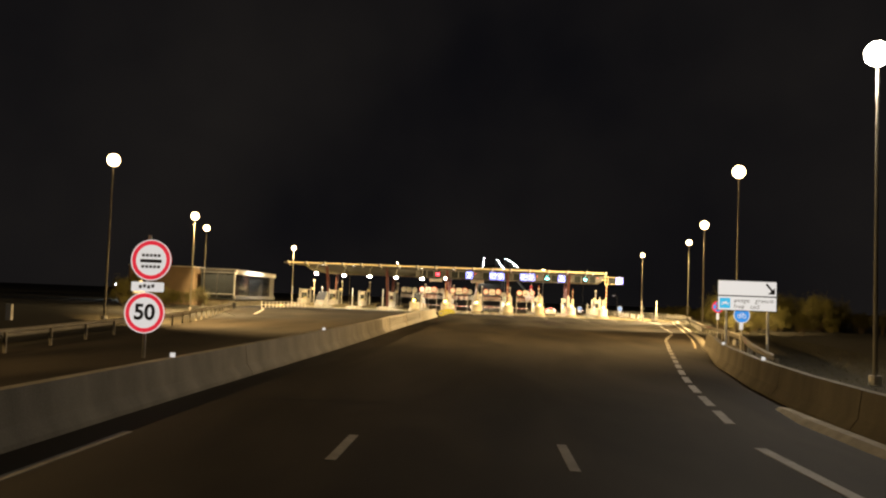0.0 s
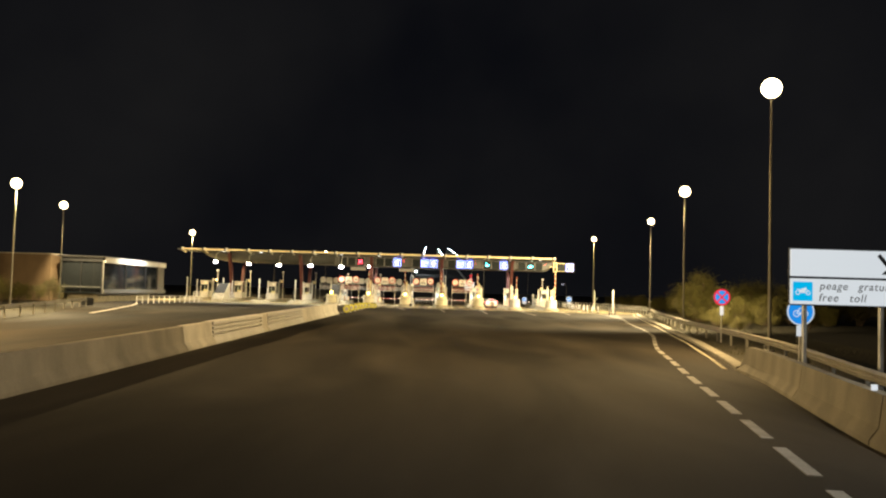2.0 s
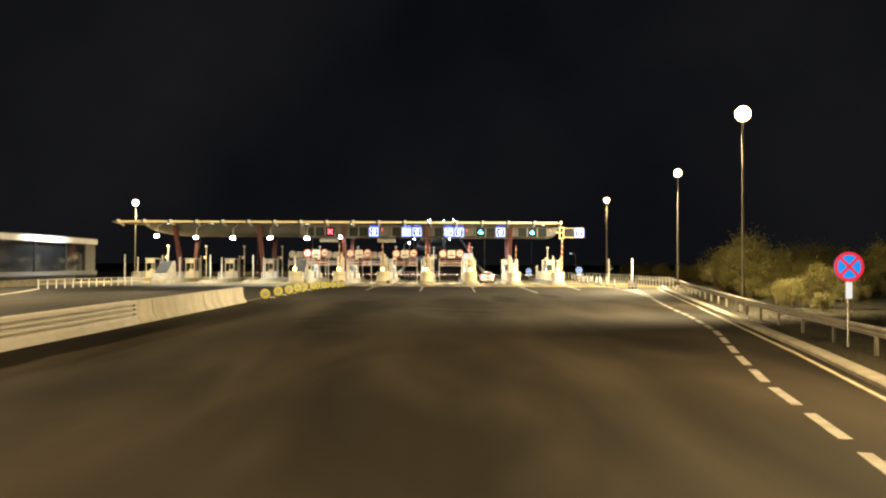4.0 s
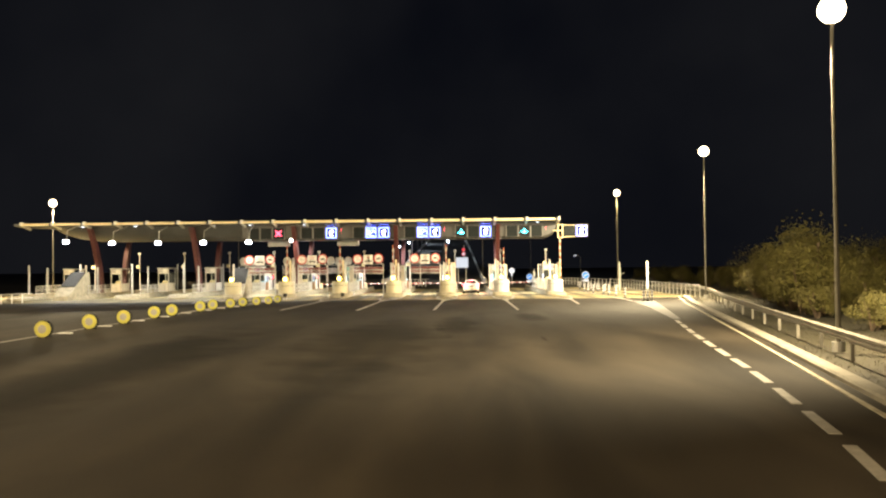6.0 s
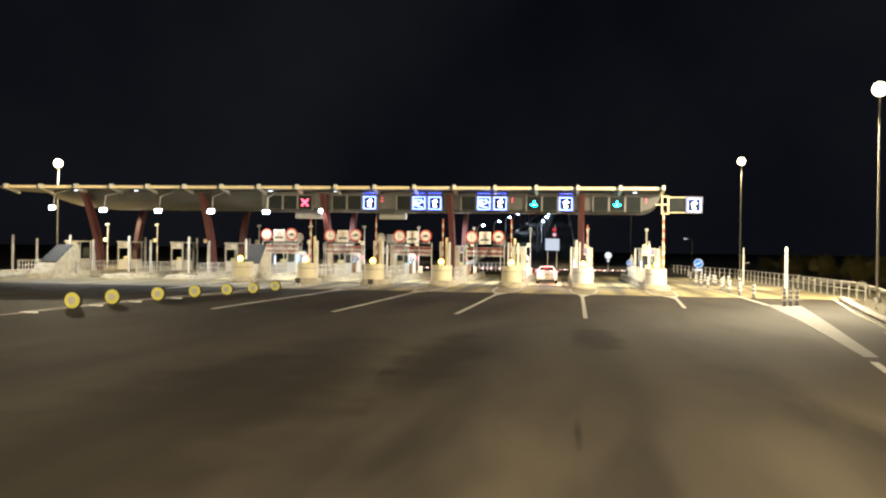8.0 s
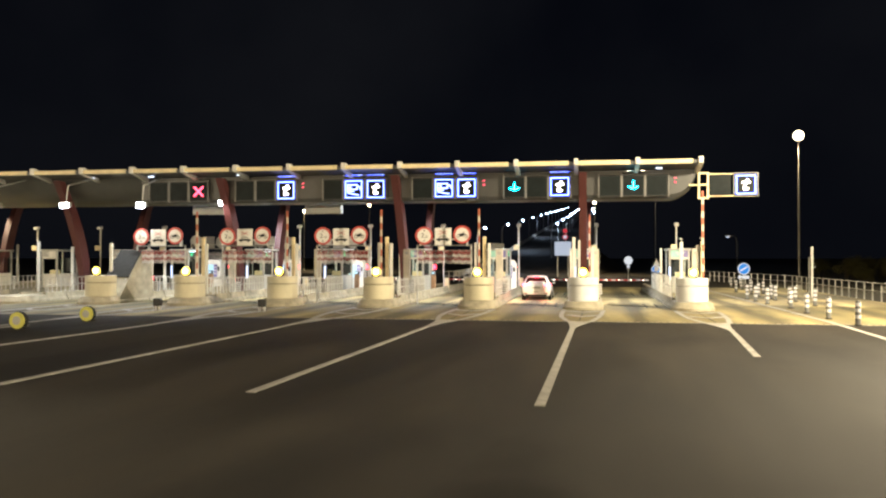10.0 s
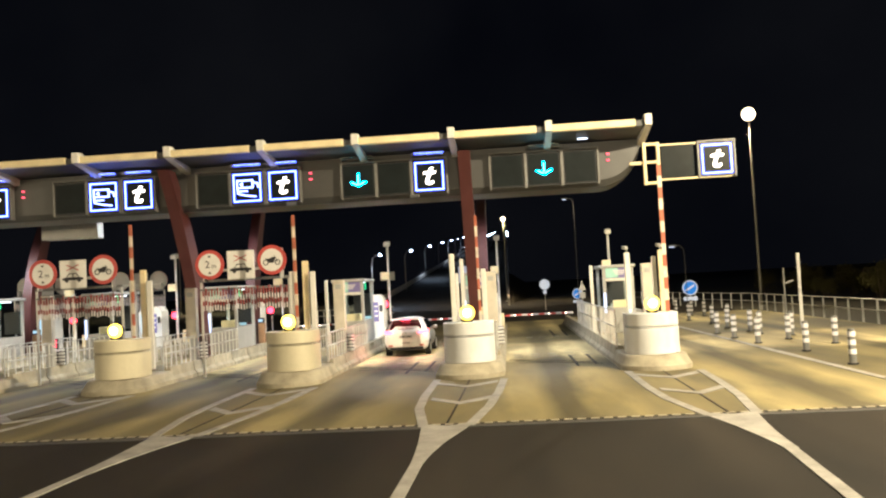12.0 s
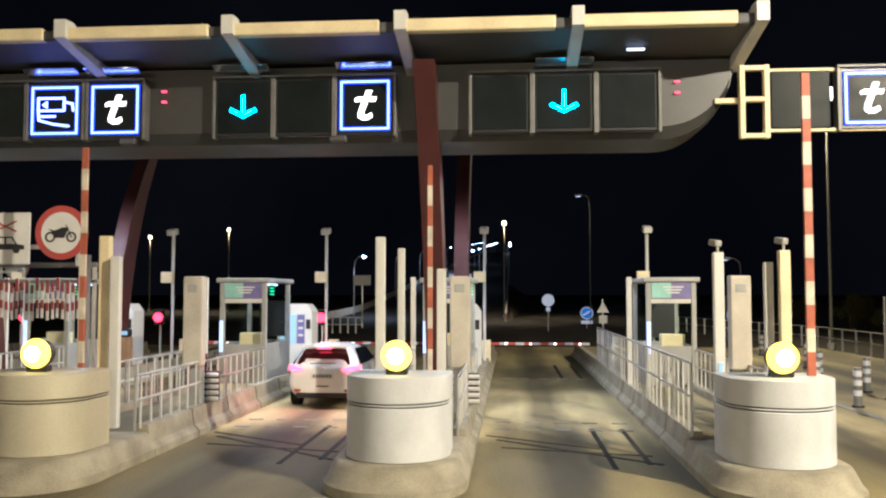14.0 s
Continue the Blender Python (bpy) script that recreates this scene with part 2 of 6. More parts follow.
BOOMW = mat("aged_boom_white", (0.56, 0.5, 0.4), 0.55, scale=4, vary=0.25, fine=40, bump=0.03)
REFLECT = mat("white_reflective_foil", (0.56, 0.56, 0.6), 0.3, scale=3, vary=0.06, fine=40, bump=0.02)
BLACKP = mat("black_print", (0.012, 0.012, 0.014), 0.6, scale=4, vary=0.2, fine=40, bump=0)
YELLOWP = mat("yellow_plastic", (0.58, 0.56, 0.09), 0.45, scale=3, vary=0.15, fine=30, bump=0.05)
RUST = mat("orange_brown_casing", (0.26, 0.15, 0.075), 0.6, scale=3, vary=0.3, fine=40, bump=0.05)
GREENP = mat("pale_green_print", (0.3, 0.55, 0.5), 0.5, scale=3, vary=0.15, fine=30, bump=0.02)
PURPLEP = mat("violet_print", (0.17, 0.15, 0.36), 0.5, scale=3, vary=0.2, fine=30, bump=0.02)
BRICKW = mat("brown_render_wall", (0.2, 0.14, 0.085), 0.85, scale=0.6, vary=0.2, fine=20, bump=0.2)
BARK = mat("bark", (0.1, 0.07, 0.045), 0.9, scale=5, vary=0.3, fine=40, bump=0.4)
LEAF = mat("shrub_leaf", (0.088, 0.078, 0.015), 0.75, scale=1.5, vary=0.45, fine=9, bump=0)
CARW = mat("white_car_paint", (0.84, 0.82, 0.8), 0.3, scale=1.5, vary=0.06, fine=60, bump=0, coat=0.6)
ALLOY = mat("alloy_rim", (0.55, 0.55, 0.55), 0.35, 0.9, scale=6, vary=0.15, fine=60, bump=0.03)


def glass(name, colour, rough=0.08):
    m = bpy.data.materials.new(name)
    m.use_nodes = True
    b = m.node_tree.nodes["Principled BSDF"]
    b.inputs["Base Color"].default_value = (*colour, 1)
    b.inputs["Roughness"].default_value = rough
    b.inputs["Metallic"].default_value = 0.0
    b.inputs["Specular IOR Level"].default_value = 0.8
    return m


GLASS = glass("dark_glass", (0.012, 0.014, 0.016))
# Red glimmer on the car's rear window, painted into the glass colour.
GLIMMER_GLASS = glass("red_glimmer_glass", (0.035, 0.006, 0.008))
LAMP_WARM = glow("sodium_lens", (1.0, 0.74, 0.4), 7.0)
LAMP_FAR = glow("far_sodium_lens", (1.0, 0.72, 0.36), 20)
LAMP_WHITE = glow("white_lens", (1.0, 0.95, 0.88), 60)
LED_BLUE = glow("blue_white_diodes", (0.3, 0.36, 1.0), 6.5)
HALO_BLUE = glow("blue_halo_band", (0.05, 0.09, 1.0), 4.0)
LED_WARM = glow("warm_diodes", (1.0, 0.82, 0.6), 6.0)
LED_CYAN = glow("green_diodes", (0.06, 0.8, 1.0), 26)
ARROW_GLARE = glow("pale_arrow_glare", (0.3, 0.95, 1.0), 5)
LED_GREEN = glow("green_status_diodes", (0.1, 1.0, 0.35), 1.0)
LED_RED = glow("red_diodes", (1.0, 0.06, 0.1), 4.5)
AMBER_CORE = glow("amber_core", (1.0, 0.8, 0.36), 12)
AMBER = glow("amber_lens", (1.0, 0.66, 0.05), 5)
SIGNAL_RED = glow("red_signal_lens", (1.0, 0.03, 0.05), 8)
TAIL = glow("red_tail_lens", (1.0, 0.045, 0.07), 11)
# Signs without lamps: emission stands in for headlight light their foil sends back.
SIGN_GLOW = glow("white_sign_added_glow", (0.88, 0.92, 1.0), 0.32)
SIGN_RED_GLOW = glow("red_sign_added_glow", (0.72, 0.025, 0.055), 0.42)
SIGN_BLUE_GLOW = glow("blue_sign_added_glow", (0.01, 0.2, 0.62), 0.6)
SIGN_CYAN_GLOW = glow("cyan_sign_added_glow", (0.0, 0.32, 0.6), 0.6)
POSTER_LIT = glow("lit_poster", (0.6, 0.86, 1.0), 0.55)
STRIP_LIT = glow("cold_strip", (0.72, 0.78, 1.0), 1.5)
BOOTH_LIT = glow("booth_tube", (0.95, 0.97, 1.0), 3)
FAR_LAMP = glow("far_lamp_lens", (0.75, 0.88, 1.0), 40)


# ---- mesh helpers ----
def box(bm, c, s, bevel=0.0, rot=None):
    """A box of size s about c."""
    v = bmesh.ops.create_cube(bm, size=1)["verts"]
    bmesh.ops.scale(bm, vec=s, verts=v)
    if bevel:
        e = list({e for w in v for e in w.link_edges})
        r = bmesh.ops.bevel(bm, geom=e, offset=bevel, segments=2, affect="EDGES", profile=0.5)
        v = list({w for f in r["faces"] for w in f.verts} | {w for w in v if w.is_valid})
    if rot:
        bmesh.ops.rotate(bm, verts=v, cent=(0, 0, 0), matrix=Euler([radians(a) for a in rot]).to_matrix())
    bmesh.ops.translate(bm, verts=v, vec=c)
    return v


def cyl(bm, c, r, h, seg=16, axis="z", r2=None):
    """A cylinder or cone of height h centred on c."""
    v = bmesh.ops.create_cone(bm, cap_ends=True, segments=seg, radius1=r, radius2=r if r2 is None else r2, depth=h)["verts"]
    if axis == "y":
        bmesh.ops.rotate(bm, verts=v, cent=(0, 0, 0), matrix=Matrix.Rotation(radians(90), 3, "X"))
    if axis == "x":
        bmesh.ops.rotate(bm, verts=v, cent=(0, 0, 0), matrix=Matrix.Rotation(radians(90), 3, "Y"))
    bmesh.ops.translate(bm, verts=v, vec=c)
    return v


def ring(bm, c, r1, r2, h, seg=32):
    """A flat ring in the xz plane, h thick along y."""
    loops = []
    for y in (-h / 2, h / 2):
        for r in (r1, r2):
            loops.append([bm.verts.new((c[0] + r * math.cos(a * math.tau / seg), c[1] + y, c[2] + r * math.sin(a * math.tau / seg))) for a in range(seg)])
    a, b, d, e = loops
    for i in range(seg):
        j = (i + 1) % seg
        for p, q in ((a, b), (b, e), (e, d), (d, a)):
            bm.faces.new((p[i], p[j], q[j], q[i]))


def sweep(bm, profile, path, closed=True):
    """Sweeps a profile (sideways, up) along a path of points, upright."""
    rows = []
    for i, p in enumerate(path):
        a, b = Vector(path[max(0, i - 1)]), Vector(path[min(len(path) - 1, i + 1)])
        d = (b - a).normalized()
        side = Vector((d.y, -d.x, 0)).normalized()
        rows.append([bm.verts.new(Vector(p) + side * u + Vector((0, 0, w))) for u, w in profile])
    k = len(profile)
    for r, s in zip(rows, rows[1:]):
        for i in range(k if closed else k - 1):
            j = (i + 1) % k
            bm.faces.new((r[i], r[j], s[j], s[i]))
    if closed:
        bm.faces.new(rows[0])
        bm.faces.new(rows[-1][::-1])


def tube(bm, path, r, seg=8):
    """A round bar along points in any direction."""
    rows = []
    for i, p in enumerate(path):
        a, b = Vector(path[max(0, i - 1)]), Vector(path[min(len(path) - 1, i + 1)])
        d = (b - a).normalized()
        u = d.orthogonal().normalized() if abs(d.z) < 0.9 else Vector((1, 0, 0)).cross(d).normalized()
        w = d.cross(u)
        rows.append([bm.verts.new(Vector(p) + r * (math.cos(k * math.tau / seg) * u + math.sin(k * math.tau / seg) * w)) for k in range(seg)])
    for s, t in zip(rows, rows[1:]):
        for i in range(seg):
            bm.faces.new((s[i], s[(i + 1) % seg], t[(i + 1) % seg], t[i]))
    bm.faces.new(rows[0][::-1])
    bm.faces.new(rows[-1])


def slab_poly(bm, pts, z0, z1):
    """An upright prism over a plan outline."""
    lo = [bm.verts.new((x, y, z0)) for x, y in pts]
    hi = [bm.verts.new((x, y, z1)) for x, y in pts]
    bm.faces.new(hi)
    bm.faces.new(lo[::-1])
    for i in range(len(pts)):
        j = (i + 1) % len(pts)
        bm.faces.new((lo[i], lo[j], hi[j], hi[i]))


def strokes(bm, lines, w, y, t=0.02):
    """Flat strokes in the xz plane, w wide, facing -y."""
    for pts in lines:
        for (x0, z0), (x1, z1) in zip(pts, pts[1:]):
            d = Vector((x1 - x0, z1 - z0))
            box(bm, ((x0 + x1) / 2, y, (z0 + z1) / 2), (d.length + w * 0.8, t, w), rot=(0, -math.degrees(math.atan2(d.y, d.x)), 0))


def prism_xz(bm, pts, y0, y1):
    """A prism over an outline in the xz plane."""
    a = [bm.verts.new((x, y0, z)) for x, z in pts]
    b = [bm.verts.new((x, y1, z)) for x, z in pts]
    bm.faces.new(a)
    bm.faces.new(b[::-1])
    for i in range(len(pts)):
        j = (i + 1) % len(pts)
        bm.faces.new((a[j], a[i], b[i], b[j]))


def finish(ob, bm, material, smooth=False):
    bmesh.ops.recalc_face_normals(bm, faces=bm.faces)
    me = bpy.data.meshes.new(ob if isinstance(ob, str) else ob.name)
    bm.to_mesh(me)
    bm.free()
    me.materials.append(material)
    if smooth:
        for p in me.polygons:
            p.use_smooth = True
        me.set_sharp_from_angle(angle=radians(35))
    return me


def part(name, bm, material, parent=None, label="", smooth=False):
    """One mesh object, under a thing or a part."""
    ob = new(name, finish(name, bm, material, smooth))
    if parent:
        ob.parent = parent
    return tagged(ob, label) if label else ob


def thing(name, at, label, category, group="", kind=""):
    """An Empty at a thing's base, to parent its parts."""
    ob = new(name)
    ob.empty_display_size = 0.3
    ob.location = at
    return tagged(ob, label, category, group, kind)


def solid(name, bm, material, label="", category="", group="", kind="", smooth=False, at=None):
    """A thing or a piece of the setting that is one mesh."""
    ob = part(name, bm, material, None, "", smooth)
    if at:
        ob.location = at
    return tagged(ob, label, category, group, kind)


def BM():
    return bmesh.new()


def letters(body, size, material, parent, at, name="lettering", slant=0.0, space=1.0, bold=0.0):
    """Letters as a thin mesh that faces -y."""
    cu = bpy.data.curves.new(name, "FONT")
    cu.body, cu.size, cu.align_x, cu.align_y, cu.extrude = body, size, "CENTER", "CENTER", 0.003
    cu.shear, cu.space_character, cu.offset = slant, space, bold
    tmp = bpy.data.objects.new("tmp", cu)
    scene.collection.objects.link(tmp)
    bpy.context.view_layer.update()
    me = bpy.data.meshes.new_from_object(tmp.evaluated_get(bpy.context.evaluated_depsgraph_get()))
    bpy.data.objects.remove(tmp)
    me.materials.clear()
    me.materials.append(material)
    ob = new(name, me)
    ob.parent = parent
    ob.matrix_basis = pose(*at, 90, 0, 0)
    return ob


def bars(parent, material, at, name="print_bar"):
    """Unreadable print as plain bars, each one a part: centre and size."""
    for c, s in at:
        bm = BM()
        box(bm, c, s)
        part(name, bm, material, parent)


def lamp(name, at, power, colour, spread=150, size=0.25, aim=(0, 0, -1)):
    d = bpy.data.lights.new(name, "SPOT")
    d.energy, d.color, d.spot_size, d.spot_blend, d.shadow_soft_size = power, colour, radians(spread), 0.5, size
    ob = new(name, d)
    ob.matrix_basis = Matrix.Translation(at) @ Vector(aim).to_track_quat("-Z", "Y").to_matrix().to_4x4()
    return ob

# ---- plan ----
ISLANDS = [22.25 - 5.27 * k for k in range(11)]     # centre lines of the toll islands
OWN, FAR_SIDE = ISLANDS[:7], ISLANDS[7:]
NOSE = 140.25

# the carriageway rises gently towards the median, and lies level again before the slab
MEDIAN_Y = [15, 33, 50, 59, 69, 83, 92, 102, 110, 118, 126.5]
MEDIAN_X = [-4.15, -3.6, -3.45, -3.3, -3.0, -2.55, -2.1, -2.0, -2.3, -2.8, -3.3]
MEDIAN_Z = [0, 0.1, 0.18, 0.22, 0.3, 0.4, 0.47, 0.46, 0.38, 0.2, 0]


def road_z(x, y):
    """Height of the approach road."""
    xm, zm = np.interp(y, MEDIAN_Y, MEDIAN_X), np.interp(y, MEDIAN_Y, MEDIAN_Z)
    k = (12 - x) / (12 - xm) if x > xm else 1 - (xm - x) / 18
    return float(zm * min(1, max(0, k)))


def median_x(y):
    return float(np.interp(y, MEDIAN_Y, MEDIAN_X))


# ---- ground ----
bm = BM()
slab_poly(bm, [(-1800, -400), (1800, -400), (1800, 3200), (-1800, 3200)], -1.0, -0.06)
solid("ground", bm, GRASS, "dark dry grass and soil round the toll plaza", "ground", kind="structure")

bm = BM()
rows = []
for y in np.linspace(-60, 131.3, 97):
    xl = float(np.interp(y, [-60, 22, 47, 72, 100, 131.3], [-10.5, -13.2, -17, -19.5, -30, -40]))
    xr = float(np.interp(y, [-60, 14, 46.5, 81.5, 119.5, 131.3], [9.4, 9.6, 15.1, 22.5, 29.8, 33.6]))
    xm = min(max(median_x(y), xl + 1), xr - 1)
    xs = list(np.linspace(xl, xm, 10)) + list(np.linspace(xm, max(12.0, xm + 1) if xr > 12.5 else xr - 0.5, 12))[1:] + [xr]
    rows.append([bm.verts.new((xl, y, -0.5))] + [bm.verts.new((x, y, road_z(x, y))) for x in xs] + [bm.verts.new((xr, y, -0.5))])
for r, t in zip(rows, rows[1:]):
    for i in range(len(r)):
        bm.faces.new((r[i], r[(i + 1) % len(r)], t[(i + 1) % len(r)], t[i]))
bm.faces.new(rows[0])
bm.faces.new(rows[-1][::-1])
solid("road", bm, ASPHALT, "worn dark asphalt approach to the toll plaza", "road", kind="structure")
bm = BM()
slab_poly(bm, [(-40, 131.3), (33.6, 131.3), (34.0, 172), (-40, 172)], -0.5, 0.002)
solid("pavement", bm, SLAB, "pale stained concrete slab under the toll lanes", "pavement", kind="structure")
bm = BM()
slab_poly(bm, [(-40, 172), (34, 172), (20, 232), (-28, 232)], -0.5, 0.0)
solid("road_beyond", bm, ASPHALT, "dark asphalt road behind the toll lanes", "road", kind="structure")


def deck_z(y):
    """Height of the climbing road."""
    return 0.0 if y < 212 else 0.0008125 * (y - 212) ** 2 if y < 252 else 1.3 + 0.0655 * (y - 252)


bm = BM()
ys = [212 + 4 * k for k in range(11)] + [280 + 40 * k for k in range(12)]
sweep(bm, [(-9.8, 0.0), (9.8, 0.0), (9.8, -1.2), (-9.8, -1.2)], [(8.6, y, deck_z(y) + 0.004) for y in ys])
solid("road_climbing", bm, ASPHALT, "asphalt carriageway climbing towards the bridge", "road", kind="structure")
for x, nm in ((-0.9, "parapet"), (18.1, "parapet")):
    bm = BM()
    sweep(bm, [(-0.12, 0), (0.12, 0), (0.1, 0.8), (-0.1, 0.8)], [(x, y, deck_z(y)) for y in ys])
    solid(nm, bm, CONC, "pale concrete parapet along the climbing carriageway", "parapet", "bridge parapets")
bm = BM()
rows = []
for y in [212 + 8 * k for k in range(12)]:
    h = deck_z(y) - 0.02
    rows.append([bm.verts.new((8.6 + u, y, w)) for u, w in ((-10.4 - 1.5 * h, -0.3), (10.4 + 1.5 * h, -0.3), (10.2, h), (-10.2, h))])
for r, t in zip(rows, rows[1:]):
    for i in range(4):
        bm.faces.new((r[i], r[(i + 1) % 4], t[(i + 1) % 4], t[i]))
bm.faces.new(rows[0])
bm.faces.new(rows[-1][::-1])
solid("embankment", bm, GRASS, "grassy embankment under the climbing carriageway", "embankment", kind="structure")
for y in range(320, 700, 40):
    bm = BM()
    box(bm, (8.6, y, (deck_z(y) - 1.2) / 2 - 0.5), (9, 1.6, deck_z(y) - 0.2), 0.2)
    solid("bridge_pier", bm, CONC_DIRTY, "broad concrete pier under the climbing carriageway", "bridge pier", "bridge piers")

# old stains
for cx, cy, w, h in ((16.7, 104.6, 1.15, 5.6), (9.6, 88, 3.2, 17.0), (12.6, 98, 1.3, 9.0), (15.85, 89.6, 0.1, 2.0), (4.0, 80, 2.4, 15.0)):
    bm = BM()
    mid = bm.verts.new((cx, cy, road_z(cx, cy) + 0.012))
    prev = None
    for q in (0.25, 0.5, 0.75, 1.0):
        row = []
        for i in range(48):
            a = math.tau * i / 48
            x = cx + q * w * math.cos(a) * (1 + 0.2 * math.sin(3 * a + cx))
            y = cy + q * h * math.sin(a) * (1 + 0.15 * math.sin(2 * a + cy))
            row.append(bm.verts.new((x, y, road_z(x, y) + 0.012 * (1.3 - q))))
        for i in range(48):
            j = (i + 1) % 48
            bm.faces.new((prev[i], row[i], row[j], prev[j]) if prev else (mid, row[i], row[j]))
        prev = row
    solid("asphalt_stain", bm, STAIN, "dark oily stain on the asphalt", "stain", "stains on the road", kind="structure")


# ---- road markings ----
def line_x(y):
    """The line that parts off the lane along the verge."""
    return np.interp(y, [-20, 11.8, 14.6, 17.6, 20.6, 23.6, 26.7, 31, 39.4, 44.2, 50.2, 56, 60.8, 65, 69.3, 72, 77, 80, 86, 91.5, 101], [7.2, 7.1, 7.4, 7.82, 8.25, 8.72, 9.25, 10.05, 11.65, 12.55, 13.75, 14.85, 16.0, 17.08, 18.18, 18.74, 19.68, 20.2, 21.12, 22.02, 23.7])


dash = None
for k in range(29):
    y0 = 14.65 + 2.97 * k
    x0, x1 = float(line_x(y0)), float(line_x(y0 + 2.15))
    a = math.degrees(math.atan2(x0 - x1, 2.15))
    if dash is None:
        bm = BM()
        box(bm, (0, 1.08, 0.003), (0.2, 2.15, 0.012))
        dash = solid("road_dash", bm, PAINT, "white painted dash along the outer lane", "road marking", "dashes along the outer lane", kind="structure")
        dash.matrix_basis = pose(x0, y0, road_z(x0, y0) + 0.003, 0, 0, a)
    else:
        z0, z1 = road_z(x0, y0), road_z(x1, y0 + 2.15)
        copy_thing(dash, pose(x0, y0, max(z0, 0) + 0.003, math.degrees(math.atan2(z1 - z0, 2.15)), 0, a))
bm = BM()
sweep(bm, [(-0.1, -0.01), (0.1, -0.01), (0.1, 0.012), (-0.1, 0.012)], [(7.2, -30, 0), (7.2, 4, 0), (7.08, 11.8, 0)])
solid("edge_marking", bm, PAINT, "solid white line before the dashes begin", "road marking", kind="structure")
for x, y, s in ((0.42, 9.1, 2.15), (3.77, 9.1, 2.15), (-3.05, 4.0, 6.6), (0.42, -3.9, 2.15), (3.77, -3.9, 2.15)):
    bm = BM()
    box(bm, (0, s / 2, 0.003), (0.15, s, 0.012))
    solid("lane_dash", bm, PAINT, "white painted lane dash on the asphalt", "road marking", "lane dashes", kind="structure", at=(x, y, 0))
# lines that lead to the island noses, their forks and chevrons
for k, x in enumerate(OWN):
    lean = 0.05 if k == 0 else 0.27
    if k < 6:
        x_far, y_far = ((21.55, 120.1), (16.5, 112), (11.1, 112.4), (6.33, 110.3), (1.95, 108.5), (-2.33, 102.9))[k]
        bm = BM()
        sweep(bm, [(-0.09, -0.01), (0.09, -0.01), (0.09, 0.014), (-0.09, 0.014)], [(px, py, road_z(px, py) + 0.004) for px, py in [(x_far + (x - lean - x_far) * q / 12, y_far + (128.4 - y_far) * q / 12) for q in range(13)]])
        solid("guide_line", bm, PAINT, "long white line leading to an island nose", "road marking", "guide lines", kind="structure")
    fork = thing("nose_marking", (x, 128.6, 0), "white forked outline with chevrons before the island", "road marking", "nose markings", "structure")
    bm = BM()
    left, right = [], []
    for q in range(11):
        f = (q / 10) ** 1.5
        left.append((-lean - 0.1 + (lean - 0.44) * f, -0.4 + 0.31 * q))
        right.append((-lean + 0.1 + (lean + 0.27) * f, -0.4 + 0.31 * q))
    notch = [(0.37, 3.0), (0.22, 2.98), (0.1, 2.86), (-0.06, 2.8), (-0.22, 2.86), (-0.34, 2.98), (-0.53, 3.0)]
    slab_poly(bm, left[::-1] + right + notch, -0.01, 0.015)
    part("solid_wedge", bm, PAINT, fork)
    for pts in ([(-0.5, 2.75), (-0.84, 5.2), (-0.92, 7.2), (-0.9, 10.6)], [(0.36, 2.75), (0.68, 5.2), (0.86, 7.6), (0.97, 10.2)]):
        bm = BM()
        w = 0.1
        sweep(bm, [(-w, -0.01), (w, -0.01), (w, 0.016), (-w, 0.016)], [(a, b, 0) for a, b in pts])
        part("edge_line", bm, PAINT, fork)
    for yy, hw in ((6.15, 0.7), (9.2, 0.8)):
        bm = BM()
        a, b = yy - 0.35, yy + 0.5
        slab_poly(bm, [(-hw, b - 0.2), (0, a - 0.2), (hw, b - 0.2), (hw, b + 0.24), (0, a + 0.2), (-hw, b + 0.24)], -0.01, 0.0145)
        part("chevron", bm, PAINT, fork)
    bm = BM()
    sweep(bm, [(-0.02, -0.01), (0.02, -0.01), (0.02, 0.012), (-0.02, 0.012)], [(-0.08, 3.1, 0), (-0.02, 7.0, 0), (0.03, 11.4, 0)])
    solid("slab_seam", bm, OIL, "dark seam in the slab before the island nose", "joint", "slab seams", kind="structure", at=(x, 128.6, 0))
bm = BM()
slab_poly(bm, [(23.62, 101.0), (24.0, 101.0), (26.0, 112), (28.1, 124.2), (27.6, 124.6), (26.4, 124.4), (25.2, 113)], -0.01, 0.014)
solid("gore_marking", bm, GORE_PAINT, "solid white painted gore between two lanes", "road marking", kind="structure")
bm = BM()
sweep(bm, [(-0.11, -0.01), (0.11, -0.01), (0.11, 0.014), (-0.11, 0.014)], [(26.4, 124, 0), (26.65, 133, 0), (26.4, 158, 0), (26.3, 172, 0)])
solid("edge_marking", bm, PAINT, "white edge line beside the marker posts", "road marking", kind="structure")
